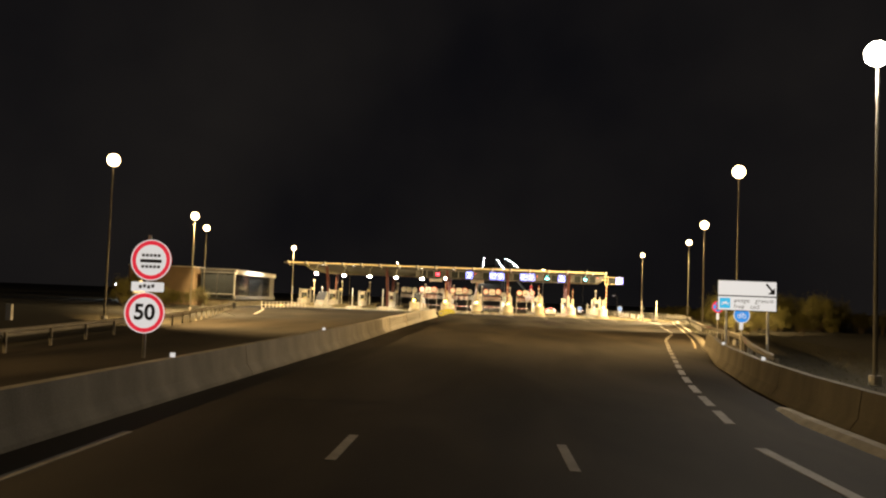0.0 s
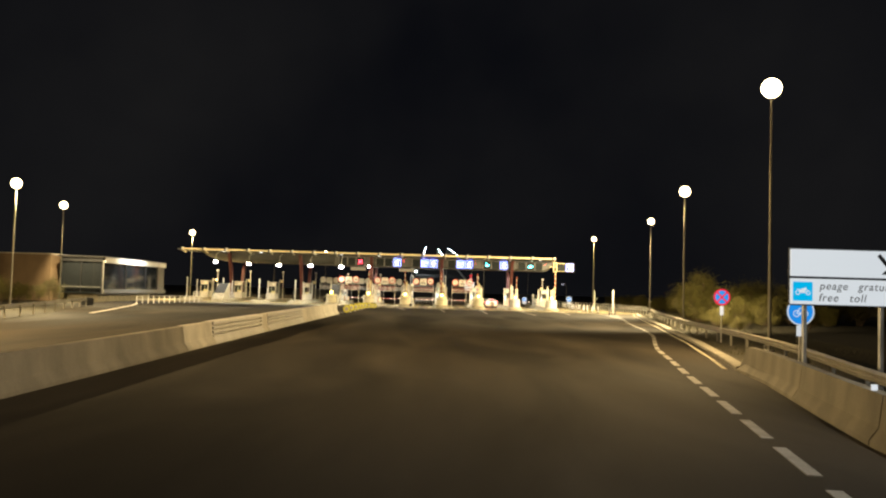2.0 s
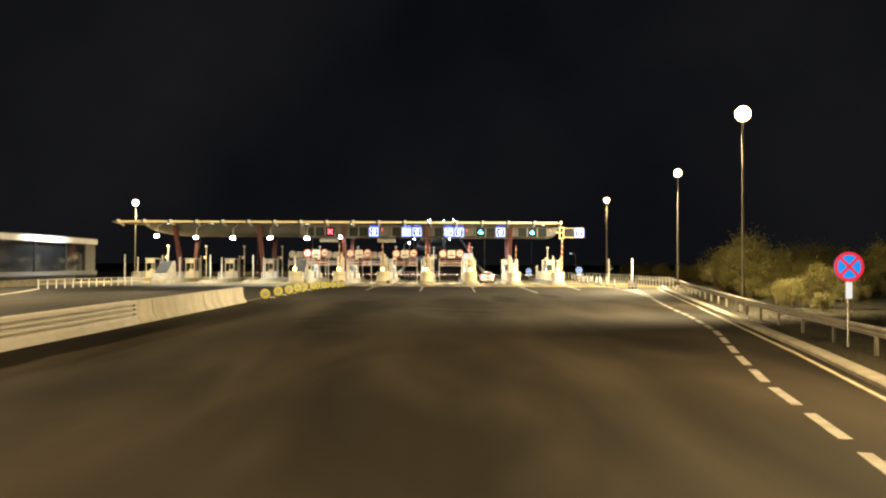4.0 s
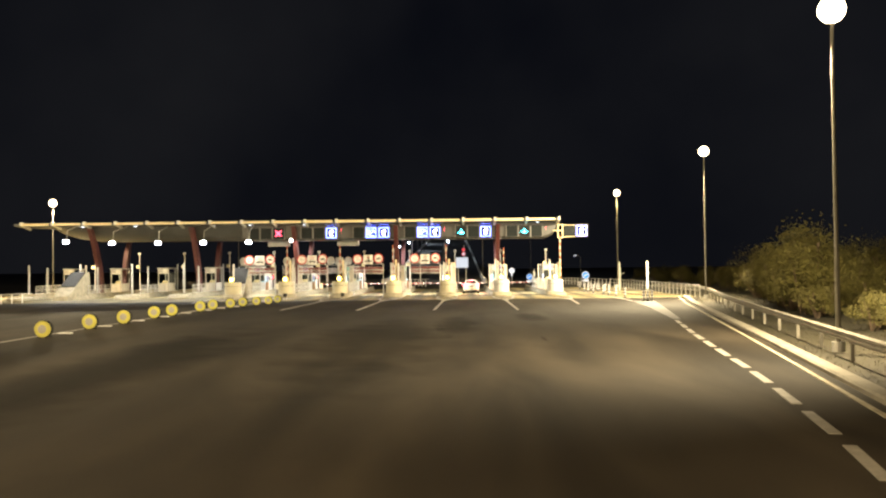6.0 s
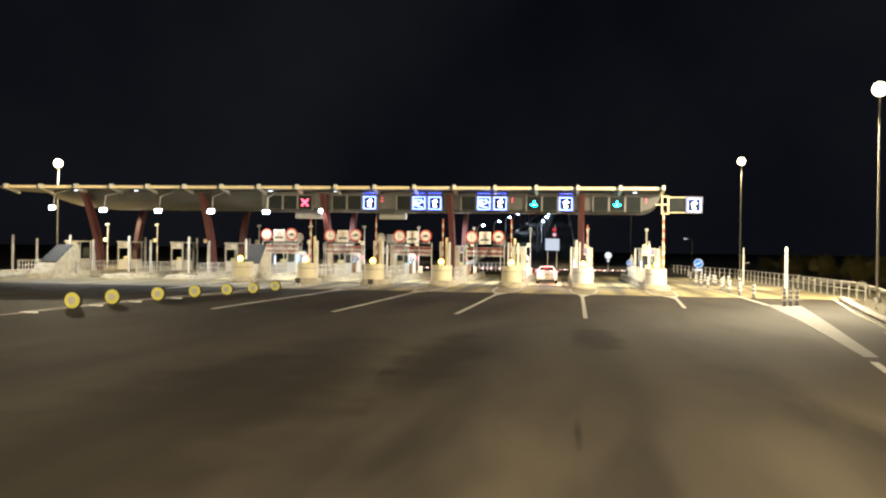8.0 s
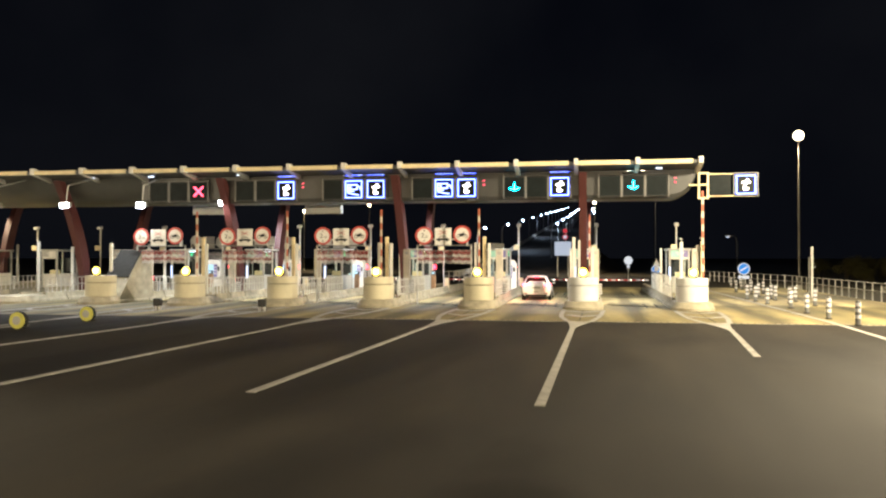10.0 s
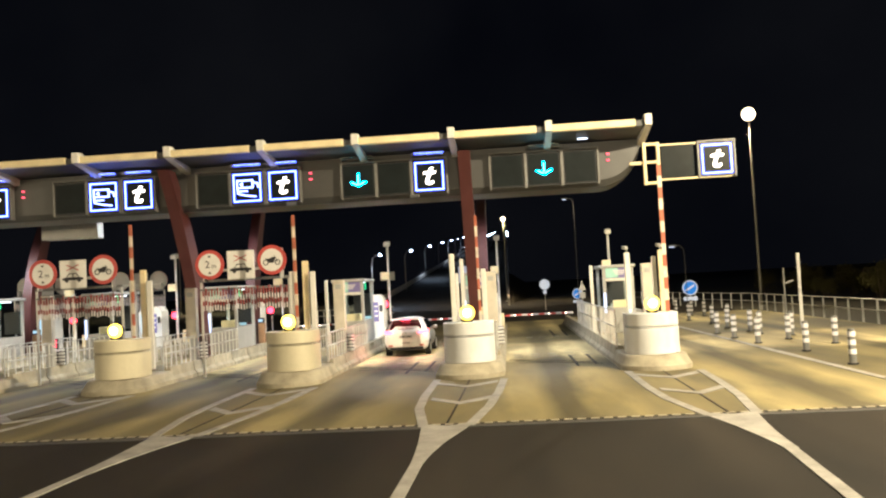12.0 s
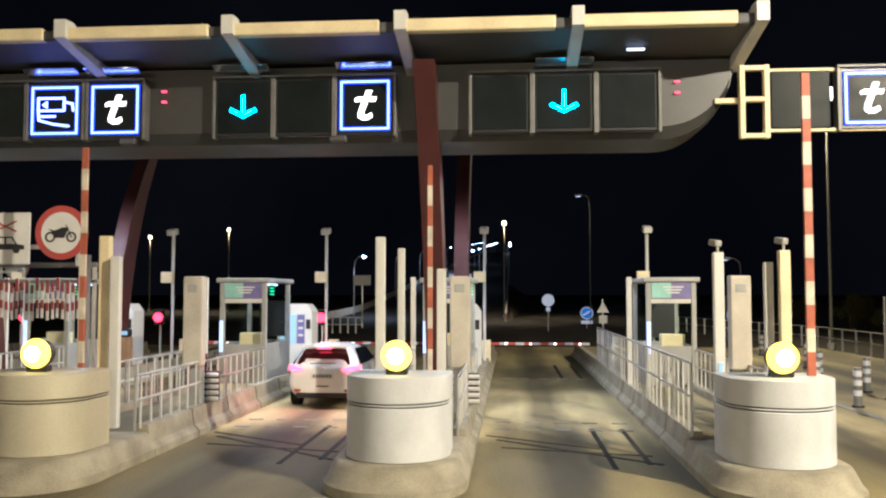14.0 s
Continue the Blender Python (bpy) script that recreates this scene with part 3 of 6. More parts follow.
# detector loops and short dashes on the slab
for k, x in enumerate([(a + b) / 2 for a, b in zip(OWN, OWN[1:])]):
    loop = thing("detector_loop", (x, 144, 0), "dark sealed detector loop cut in the slab", "detector loop", "detector loops", "structure")
    for (xa, ya), (xb, yb), w in (((-1.3, -0.1), (1.35, -2.2), 0.04), ((-1.5, 0.35), (0.5, -0.9), 0.035), ((-1.2, -0.9), (1.3, -1.5), 0.035),
                                  ((0.55, 1.3), (0.57, -2.6), 0.045), ((1.15, 1.3), (1.15, -2.2), 0.045), ((0.6, 16.5), (0.6, 11.5), 0.05), ((1.2, 16.5), (1.2, 11.5), 0.05)):
        bm = BM()
        sweep(bm, [(-w, -0.01), (w, -0.01), (w, 0.009), (-w, 0.009)], [(xa, ya, 0), (xb, yb, 0)])
        part("loop_slot", bm, OIL, loop)
    for yy, n in ((1.1, 5), (2.05, 5), (11.3, 5)):
        for q in range(n):
            bm = BM()
            box(bm, (-1.2 + 0.6 * q, yy, 0.003), (0.3, 0.09, 0.016))
            part("slab_dash", bm, PAINT, loop)
bm = BM()
sweep(bm, [(-0.12, -0.01), (0.12, -0.01), (0.12, 0.012), (-0.12, 0.012)], [(-40, 131.3, 0), (33.6, 131.3, 0)])
solid("slab_joint", bm, ASPHALT_NEW, "dark tarred joint where the slab begins", "joint", kind="structure")

drain = thing("drain_channel", (19, 131.6, 0), "slotted drain channel along the slab's edge", "drain", kind="structure")
bm = BM()
box(bm, (-0.5, 0, -0.02), (24, 0.2, 0.05))
part("channel", bm, OIL, drain)
bm = BM()
box(bm, (0, 0, 0), (0.16, 0.1, 0.016))
bar = finish("grate_bar", bm, CONC_DIRTY)
for k in range(96):
    ob = new("grate_bar", bar)
    ob.parent = drain
    ob.location = (-12.3 + 0.25 * k, 0, 0.006)

# ---- kerb and barriers ----
RK = [(15.0, 46.4), (16.2, 51.5), (18.5, 62), (22.3, 81), (23.9, 89), (26.8, 104), (29.8, 119.5), (32.8, 133)]
bm = BM()
sweep(bm, [(-0.15, 0), (0.25, 0), (0.25, 0.14), (-0.08, 0.14), (-0.14, 0.1)], [(x, y, -0.01) for x, y in RK])
solid("kerb", bm, CONC_DIM, "pale concrete kerb along the outer lane", "kerb", kind="structure")
bm = BM()
sweep(bm, [(-0.06, 0), (0.06, 0), (0.06, 0.03), (-0.06, 0.03)], [(x - 0.5, y, -0.012) for x, y in RK])
solid("gutter_edge", bm, CONC_DIRTY, "thin pale gutter edge beside the kerb", "gutter", kind="structure")
JERSEY = [(-0.32, 0), (0.32, 0), (0.32, 0.09), (0.17, 0.3), (0.1, 0.84), (-0.1, 0.84), (-0.17, 0.3), (-0.32, 0.09)]


def run(path, a, b, n=24):
    """Points along a plan polyline between two y values."""
    ys = np.linspace(a, b, n)
    xs = [float(np.interp(y, [p[1] for p in path], [p[0] for p in path])) for y in ys]
    return [(x, float(y), road_z(x, y)) for x, y in zip(xs, ys)]


rb = [(9.65, -60), (9.65, 12), (9.95, 17), (10.6, 22.6), (12.25, 32.7), (14.45, 42.3), (15.1, 46.4)]
wall = thing("concrete_barrier", (9.3, 10, 0), "grey concrete safety barrier along the outer lane", "barrier", "concrete barriers")
ends = [-40, -28, -16, -4, 8, 14, 20, 26, 32, 38, 45.0]
for a, b in zip(ends, ends[1:]):
    bm = BM()
    sweep(bm, JERSEY, [(x - 9.3, y - 10, 0) for x, y, z in run(rb, a + 0.02, b - 0.02, 3)])
    part("barrier_block", bm, CONC_DIM, wall)
bm = BM()
top = run(rb, 45.0, 46.3, 4)
rows = []
for i, (x, y, z) in enumerate(top):
    f = (1, 0.9, 0.55, 0.12)[i]
    rows.append([bm.verts.new((x - 9.3 + u, y - 10, w * f)) for u, w in JERSEY])
for r, s in zip(rows, rows[1:]):
    for i in range(8):
        bm.faces.new((r[i], r[(i + 1) % 8], s[(i + 1) % 8], s[i]))
bm.faces.new(rows[0]); bm.faces.new(rows[-1][::-1])
part("sloped_end", bm, CONC_DIM, wall, "rough sloped concrete end block")

bm = BM()
sweep(bm, [(-0.2, 0), (0.2, 0), (0.2, 0.12), (-0.05, 0.12), (-0.14, 0.05)], [(9.05, -40, -0.01), (9.05, 12, -0.01), (9.12, 15.2, -0.01), (9.4, 17.6, -0.06)])
solid("low_kerb", bm, CONC_DIRTY, "low pale kerb at the foot of the barrier", "kerb", kind="structure")

lb = [(-4.2, -60)] + list(zip(MEDIAN_X, MEDIAN_Y))
wall = thing("concrete_barrier", (-5, 10, 0), "long concrete barrier between the two directions", "barrier", "concrete barriers")
ends = [-40, -28, -16, -4, 8, 20, 32, 46]
for a, b in zip(ends, ends[1:]):
    bm = BM()
    sweep(bm, [(u, w * 0.95) for u, w in JERSEY], [(x + 5, y - 10, z) for x, y, z in run(lb, a + 0.02, b - 0.02, 4)])
    part("barrier_block", bm, CONC_DIM, wall, "dull olive-grey concrete block")
for a, b in ((46.02, 49.5), (58.0, 59.2), (68.6, 70.2), (70.3, 76.4), (76.5, 83.2)):
    bm = BM()
    sweep(bm, [(u * 0.95, w * 0.97) for u, w in JERSEY], [(x + 5, y - 10, z) for x, y, z in run(lb, a, b, 4)])
    part("barrier_block", bm, CONC, wall)
RIBS = [(-0.3, 0), (0.3, 0), (0.3, 0.1), (0.21, 0.22), (0.2, 0.32), (0.05, 0.33), (0.05, 0.4), (0.2, 0.41), (0.19, 0.49), (0.04, 0.5), (0.04, 0.57), (0.19, 0.58), (0.18, 0.65), (0.03, 0.66), (0.03, 0.73), (0.18, 0.74), (0.17, 0.86), (-0.17, 0.86), (-0.18, 0.3), (-0.3, 0.1)]
for a, b in ((49.5, 58.0), (59.2, 68.6)):
    bm = BM()
    sweep(bm, [(u, w * 0.96) for u, w in RIBS], [(x + 5, y - 10, z) for x, y, z in run(lb, a, b, 4)])
    part("ribbed_gate", bm, WHITE, wall, "ribbed pale steel gate section")
# Reflectors get the same added glow in place of returned headlight light.
for path, yy, z in ((rb, 22.6, 0.86), (rb, 32.7, 0.86), (rb, 12.0, 0.86), (lb, 15.3, 0.82), (lb, 30, 0.9)):
    x = float(np.interp(yy, [p[1] for p in path], [p[0] for p in path]))
    m = BM()
    box(m, (0, 0, 0.05), (0.11, 0.03, 0.12), 0.008)
    solid("barrier_reflector", m, SIGN_GLOW, "small white reflector on the barrier top", "reflector", "barrier reflectors", at=(x, yy, z - 0.03))


# ---- guardrails ----
def guardrail(path, label, end=False):
    rail = thing("guardrail", (path[0][0], path[0][1], 0), label, "guardrail", "guardrails")
    ox, oy = path[0]
    prof = [(-0.04, 0.5), (0.0, 0.53), (-0.06, 0.58), (-0.06, 0.62), (0.0, 0.66), (-0.06, 0.7), (-0.06, 0.74), (0.0, 0.79), (0.02, 0.79), (-0.03, 0.74), (-0.03, 0.7), (0.03, 0.66), (-0.03, 0.62), (-0.03, 0.58), (0.02, 0.53), (0.0, 0.5)]
    bm = BM()
    sweep(bm, prof, [(x - ox, y - oy, 0) for x, y in path])
    part("rail_beam", bm, RAILM, rail)
    length = 0
    for (x0, y0), (x1, y1) in zip(path, path[1:]):
        d = math.hypot(x1 - x0, y1 - y0)
        while length < d:
            f = length / d
            bm = BM()
            box(bm, (x0 + (x1 - x0) * f - ox + 0.09, y0 + (y1 - y0) * f - oy, 0.3), (0.1, 0.06, 0.75))
            part("rail_post", bm, RAILM, rail)
            length += 4.0
        length -= d
    return rail


def smooth_path(pts, n=40):
    t = np.linspace(0, 1, n)
    k = np.linspace(0, 1, len(pts))
    xs, ys = np.interp(t, k, [p[0] for p in pts]), np.interp(t, k, [p[1] for p in pts])
    for _ in range(3):
        xs[1:-1], ys[1:-1] = (xs[:-2] + xs[1:-1] * 2 + xs[2:]) / 4, (ys[:-2] + ys[1:-1] * 2 + ys[2:]) / 4
    return list(zip(xs.tolist(), ys.tolist()))


RR = smooth_path([(12.4, 27), (14.4, 36), (16.6, 44), (18.3, 51), (19.4, 57), (20.6, 64.5), (22.6, 76.5), (24.6, 86), (27.6, 101), (31.0, 117), (34.8, 132), (36.3, 140), (35.9, 146), (34.6, 152)])
guardrail(RR, "weathered steel guardrail along the outer verge")
RL = smooth_path([(-7.0, -20), (-10.2, 5), (-12.6, 23), (-14.5, 35.5), (-16.0, 47), (-19.0, 60), (-23.2, 78), (-29.2, 102.6)])
guardrail(RL, "weathered steel guardrail on the far side of the road")
bm = BM()
box(bm, (-29.5, 103.6, 0.36), (0.7, 1.6, 0.8), 0.15)
solid("rail_terminal", bm, RUBBER, "black rounded end buffer of the guardrail", "crash buffer")


# ---- street lamps ----
def street_lamp(x, y, h, size=0.42, lens=LAMP_WARM, power=1500, colour=(1, 0.68, 0.34), aim=(0, 0, -1), spread=158, label="tall galvanised lamp mast with a glowing head"):
    t = thing("street_lamp", (x, y, 0), label, "street lamp", "street lamps")
    bm = BM()
    cyl(bm, (0, 0, h / 2), 0.08, h, 12, r2=0.045)
    part("mast", bm, MAST, t, smooth=True)
    bm = BM()
    cyl(bm, (0, 0, 0.15), 0.2, 0.3, 12)
    part("foot", bm, GALV, t)
    bm = BM()
    cyl(bm, (0, 0, h + 0.28), 0.3, 0.2, 16, r2=0.12)
    hd = part("lamp_head", bm, GALV, t)
    # Oversized emissive ball stands in for the glare round the lamp.
    bm = BM()
    v = bmesh.ops.create_icosphere(bm, subdivisions=3, radius=size)["verts"]
    bmesh.ops.translate(bm, verts=v, vec=(0, 0, h))
    part("lens", bm, lens, hd, "glowing ball sized to the lamp's glare", smooth=True)
    if power:
        lamp("lamp_light", (x + aim[0] * 0.7, y + aim[1] * 0.7, h - 0.6), power * 7.5, colour, spread, 0.15, aim)
    return t


WARM, COOL = (1.0, 0.67, 0.3), (1.0, 0.93, 0.84)
# The lamp at (-16.5, 14) is unseen, added to light the right barrier.
for x, y, h, w, p, aim in ((15.3, 26, 11.0, LAMP_WHITE, 180, (-0.4, 0, -1)), (18.8, 53.4, 11.3, LAMP_WARM, 1250, (-1, 0.3, -0.5)), (24.4, 84.0, 10.7, LAMP_WARM, 2500, (-0.45, 0.6, -0.8)),
                           (33.4, 128.5, 12.3, LAMP_WARM, 6200, (-1, 0.3, -0.8)), (34.2, 171, 12.6, LAMP_WARM, 1600, (-0.6, 0, -1)), (-22.4, 52, 10.6, LAMP_WARM, 3000, (1, 0.8, -0.5)), (-16.5, 14, 10.6, LAMP_WARM, 230, (1, 0.25, -0.5)),
                           (-28.9, 86.7, 10.1, LAMP_WARM, 1900, (0.4, 0.2, -1)), (-36.4, 113, 10.8, LAMP_WARM, 2000, (1, 0.5, -0.8)), (-33.2, 153, 10.6, LAMP_WARM, 2600, (0.5, 0, -1))):
    street_lamp(x, y, h, lens=w, power=p, colour=COOL if w is LAMP_WHITE else (1.0, 0.74, 0.39) if y > 80 else WARM, aim=aim, spread=165)
for x, y, h in ((17.9, 225, 10.8), (-24.5, 255, 12.6), (-40, 262, 12.0)):
    street_lamp(x, y, h, 0.24, lens=LAMP_FAR, power=1300, colour=WARM)
# lamps along the climbing carriageway
far = None
for x, first, n in ((0.0, 228, 14), (9.5, 270, 11), (17.3, 420, 8)):
    for k in range(n):
        y = first + 37 * k
        if far is None:
            far = thing("bridge_lamp", (x, y, deck_z(y)), "slim curved lamp post on the climbing road", "street lamp", "lamps on the climbing road")
            bm = BM()
            tube(bm, [(0, 0, 0), (0, 0, 5.6), (0.15, 0, 6.5), (0.6, 0, 6.95), (1.2, 0, 7.0)], 0.09, 6)
            part("post", bm, GALV, far)
            bm = BM()
            v = bmesh.ops.create_icosphere(bm, subdivisions=2, radius=0.17)["verts"]
            bmesh.ops.scale(bm, vec=(1.2, 1, 0.8), verts=v)
            bmesh.ops.translate(bm, verts=v, vec=(1.2, 0, 6.95))
            part("lens", bm, FAR_LAMP, far, "cold white glowing lens")
        else:
            copy_thing(far, pose(x, y, deck_z(y)))
        if x == 0.0 and k < 8 and k % 2 == 0:
            lamp("bridge_light", (x + 1.2, y, deck_z(y) + 6.6), 2200, (0.85, 0.93, 1.0), 160, 0.3, (0.5, 0, -1))

# ---- toll canopy ----
X0, X1 = -32.7, 23.05
canopy = thing("toll_canopy", ((X0 + X1) / 2, 148, 5), "long grey metal canopy over the toll lanes", "canopy")
CX, CY, CZ = (X0 + X1) / 2, 148, 5


def cpart(name, bm, m, label="", smooth=False):
    bmesh.ops.translate(bm, verts=bm.verts, vec=(-CX, -CY, -CZ))
    return part(name, bm, m, canopy, label, smooth)


bm = BM()
rows = []
for x in np.linspace(X0, X1 - 0.05, 36):
    f = min(1, (x - X0) / 7 + 0.05)
    rows.append([bm.verts.new((x, y, z)) for y, z in ((143.55, 7.52), (145.0, 7.4), (149 + 7.2 * f, 7.5), (149 + 7.2 * f, 7.7), (143.55, 7.71))])
for r, s in zip(rows, rows[1:]):
    for i in range(5):
        bm.faces.new((r[i], r[(i + 1) % 5], s[(i + 1) % 5], s[i]))
bm.faces.new(rows[0]); bm.faces.new(rows[-1][::-1])
cpart("roof_slab", bm, SOFFIT, "dark roof slab")
# pale front beam, in lengths between the outriggers
tips = [X1 - 3.23 * k for k in range(18)]
for a, b in zip(tips, tips[1:]):
    bm = BM()
    box(bm, ((a + b) / 2 - 0.17, 143.42, 7.62), (a - b - 0.46, 0.22, 0.24), 0.03)
    cpart("front_beam", bm, CREAM)
    bm = BM()
    box(bm, (a - 0.24, 143.44, 7.6), (0.34, 0.18, 0.2), 0.03)
    cpart("beam_joint", bm, SOFFIT, "dark joint piece")
for x in tips:
    bm = BM()
    prism_pts = [(143.2, 7.51), (143.2, 7.86), (143.5, 7.88), (145.25, 7.3), (145.25, 7.12)]
    a = [bm.verts.new((x - 0.11, y, z)) for y, z in prism_pts]
    b = [bm.verts.new((x + 0.11, y, z)) for y, z in prism_pts]
    bm.faces.new(a); bm.faces.new(b[::-1])
    for i in range(5):
        bm.faces.new((a[i], a[(i + 1) % 5], b[(i + 1) % 5], b[i]))
    cpart("outrigger", bm, WHITE, "pale tapered outrigger arm")
# curved hull that carries the signs, its lower right corner swept up
def hull_bottom(x):
    e = (x - 21.6) / 1.45
    if e > 0:
        return 5.74 + 1.53 * (1 - math.sqrt(max(0, 1 - min(1, e) ** 2)))
    return 5.74


bm = BM()
rows = []
xs = list(np.linspace(-9.6, 21.6, 30)) + [21.6 + 1.45 * math.sin(k * math.pi / 24) for k in range(1, 13)]
for x in xs:
    b = hull_bottom(x)
    t = 7.36
    rows.append([bm.verts.new((x, y, z)) for y, z in ((145.12, t), (145.12, min(b + 0.28, t)), (145.3, b + 0.06 if b < t - 0.1 else t), (145.7, b), (146.6, b + 0.0), (147.4, max(b, 7.0) if b < 7 else b), (147.4, t + 0.03))])
for r, s in zip(rows, rows[1:]):
    for i in range(6):
        bm.faces.new((r[i], r[i + 1], s[i + 1], s[i]))
cpart("sign_hull", bm, CANOPY, "curved grey metal fascia", True)
bm = BM()
rows = []
for x in np.linspace(-29.5, -9.62, 24):
    f = min(1, (x + 29.5) / 6)
    b = 7.3 - 1.4 * math.sqrt(max(0.0, 1 - (1 - f) ** 2)) if f < 1 else 5.9
    rows.append([bm.verts.new((x, y, z)) for y, z in ((145.0, 7.38), (145.3, 7.38 - (7.38 - b) * 0.45), (146.0, 7.38 - (7.38 - b) * 0.8), (147.2, b), (149.0, b), (150.6, 7.4))])
for r, s in zip(rows, rows[1:]):
    for i in range(5):
        bm.faces.new((r[i], r[i + 1], s[i + 1], s[i]))
cpart("plain_hull", bm, CANOPY, "plain curved grey soffit over the far lanes", True)
# small dark boxes on the fascia
for x, z, w, hh, d in ((10.69, 5.84, 0.34, 0.12, 0.2), (15.1, 5.84, 0.34, 0.12, 0.2)):
    bm = BM()
    box(bm, (0, 0, 0), (w, d, hh), 0.02)
    solid("fascia_box", bm, SOFFIT, "dark metal box fixed to the fascia", "box", "fascia boxes", at=(x, 145.1 - d / 2, z))
# small soffit lamps
for x in (-26, -20.5, -12.5, -8.6, -3, 21.0):
    bm = BM()
    box(bm, (x, 144.4, 7.38), (0.34, 0.06, 0.04), 0.012)
    cpart("soffit_tube", bm, BOOTH_LIT, "small lit tube under the roof edge")


def column(x, base, top, name="canopy_column"):
    t = thing(name, (x, base, 0), "curved red painted steel column under the canopy", "column", "canopy columns")
    bm = BM()
    rows = []
    for k in range(13):
        f = k / 12
        z = 0.4 + f * (7.2 - 0.4)
        y = (top - base) * f ** (1.8 if top < base else 2.2)
        w, d = 0.21, 0.3 + 0.12 * math.sin(f * math.pi)
        rows.append([bm.verts.new((a * w, y + b * d, z)) for a, b in ((-1, -1), (1, -1), (1, 1), (-1, 1))])
    for r, s in zip(rows, rows[1:]):
        for i in range(4):
            bm.faces.new((r[i], r[(i + 1) % 4], s[(i + 1) % 4], s[i]))
    bm.faces.new(rows[0]); bm.faces.new(rows[-1][::-1])
    part("shaft", bm, REDCOL, t)
    bm = BM()
    box(bm, (0, 0, 0.41), (0.62, 0.9, 0.06), 0.01)
    part("base_plate", bm, GALV, t)


for k in (1, 3, 5, 7, 9):
    column(ISLANDS[k] - 0.05, 147.2, 144.4)
    column(ISLANDS[k] + 0.15, 153.1, 155.2)


# ---- overhead displays ----
def housing(x, z=6.5, lit=True):
    t = thing("lane_display", (x, 145.1, z), "square lane display in a dark housing on the canopy", "display", "lane displays")
    bm = BM()
    box(bm, (0, -0.08, 0), (1.16, 0.2, 1.2), 0.02)
    part("case", bm, DARK, t)
    bm = BM()
    for s in (-1, 1):
        box(bm, (s * 0.61, -0.1, 0), (0.06, 0.26, 1.26), 0.01)
    box(bm, (0, -0.2, 0.63), (1.28, 0.1, 0.05), 0.01)
    part("frame", bm, FRAMEM, t)
    bm = BM()
    box(bm, (0, -0.19, 0), (1.06, 0.03, 1.06), 0.01)
    part("screen", bm, PANELD, t)
    # Mirror plate added over lit displays, tilted to reflect their top border.
    if lit:
        bm = BM()
        box(bm, (0, -0.36, 0.76), (1.14, 0.3, 0.02), 0.006, (-22, 0, 0))
        part("hood", bm, HOOD_MIRROR, t, "added mirror plate that reflects the display's top border")
    return t


BADGE = [(0.03, 0.3), (0.15, 0.3), (0.095, 0.165), (0.24, 0.165), (0.21, 0.075), (0.06, 0.075), (-0.005, -0.1), (-0.025, -0.17), (-0.005, -0.205), (0.05, -0.2), (0.13, -0.155), (0.16, -0.235), (0.06, -0.3), (-0.06, -0.3), (-0.135, -0.25), (-0.14, -0.17), (-0.105, -0.06), (-0.055, 0.075), (-0.17, 0.075), (-0.2, 0.06), (-0.21, 0.13), (-0.14, 0.165), (-0.02, 0.165)]


def border(t):
    bm = BM()
    h = 0.48
    square = [[(-h, -h), (h, -h)], [(h, -h), (h, h)], [(h, h), (-h, h)], [(-h, h), (-h, -h)]]
    strokes(bm, square, 0.032, -0.222)
    part("border", bm, LED_BLUE, t, "square of blue-white diodes")
    # Wider blue emissive band imitates the halo of the border diodes.
    bm = BM()
    strokes(bm, square, 0.075, -0.212)
    part("border_halo", bm, HALO_BLUE, t, "blue emissive band imitating the border's halo")


def badge_display(x, z=6.5, y=None):
    t = housing(x, z, y is None)
    border(t)
    bm = BM()
    prism_xz(bm, BADGE, -0.228, -0.204)
    part("badge", bm, LED_WARM, t, "warm white slanted badge shape")
    return t


def card_display(x):
    t = housing(x)
    border(t)
    for line in ([(-0.36, 0.0), (-0.36, 0.26), (0.2, 0.26), (0.2, 0.0), (-0.36, 0.0), (-0.34, -0.2)], [(0.2, 0.18), (0.38, 0.14), (0.4, 0.0)], [(-0.34, -0.12), (0.0, -0.12)], [(-0.34, -0.2), (-0.05, -0.28), (0.3, -0.33)]):
        bm = BM()
        strokes(bm, [line], 0.045, -0.215)
        part("card_line", bm, LED_BLUE, t, "bank card drawn in diodes")
    bm = BM()
    prism_xz(bm, [(-0.28, 0.12), (-0.16, 0.2), (-0.16, 0.04)], -0.23, -0.2)
    part("card_arrow", bm, LED_BLUE, t)
    return t


def arrow_display(x):
    t = housing(x)
    bm = BM()
    strokes(bm, [[(0, 0.22), (0, -0.12)]], 0.065, -0.215)
    strokes(bm, [[(-0.24, -0.06), (0, -0.18), (0.24, -0.06)]], 0.07, -0.218)
    a = part("arrow", bm, LED_CYAN, t, "blue-green arrow of diodes pointing down")
    # Pale inner strokes imitate the arrow's glaring core.
    bm = BM()
    strokes(bm, [[(0, 0.2), (0, -0.12)]], 0.028, -0.228)
    strokes(bm, [[(-0.2, -0.075), (0, -0.175), (0.2, -0.075)]], 0.028, -0.231)
    part("arrow_core", bm, ARROW_GLARE, a, "pale strokes for the arrow's overbright core")
    return t


def cross_display(x):
    t = housing(x)
    bm = BM()
    strokes(bm, [[(-0.26, -0.26), (0.26, 0.26)], [(-0.26, 0.26), (0.26, -0.26)]], 0.1, -0.215)
    part("cross", bm, LED_RED, t, "red cross of diodes")


badge_display(-0.3); card_display(3.82); badge_display(5.13); card_display(9.13); badge_display(10.43)
arrow_display(13.14); badge_display(15.66); arrow_display(19.66); cross_display(-5.8)
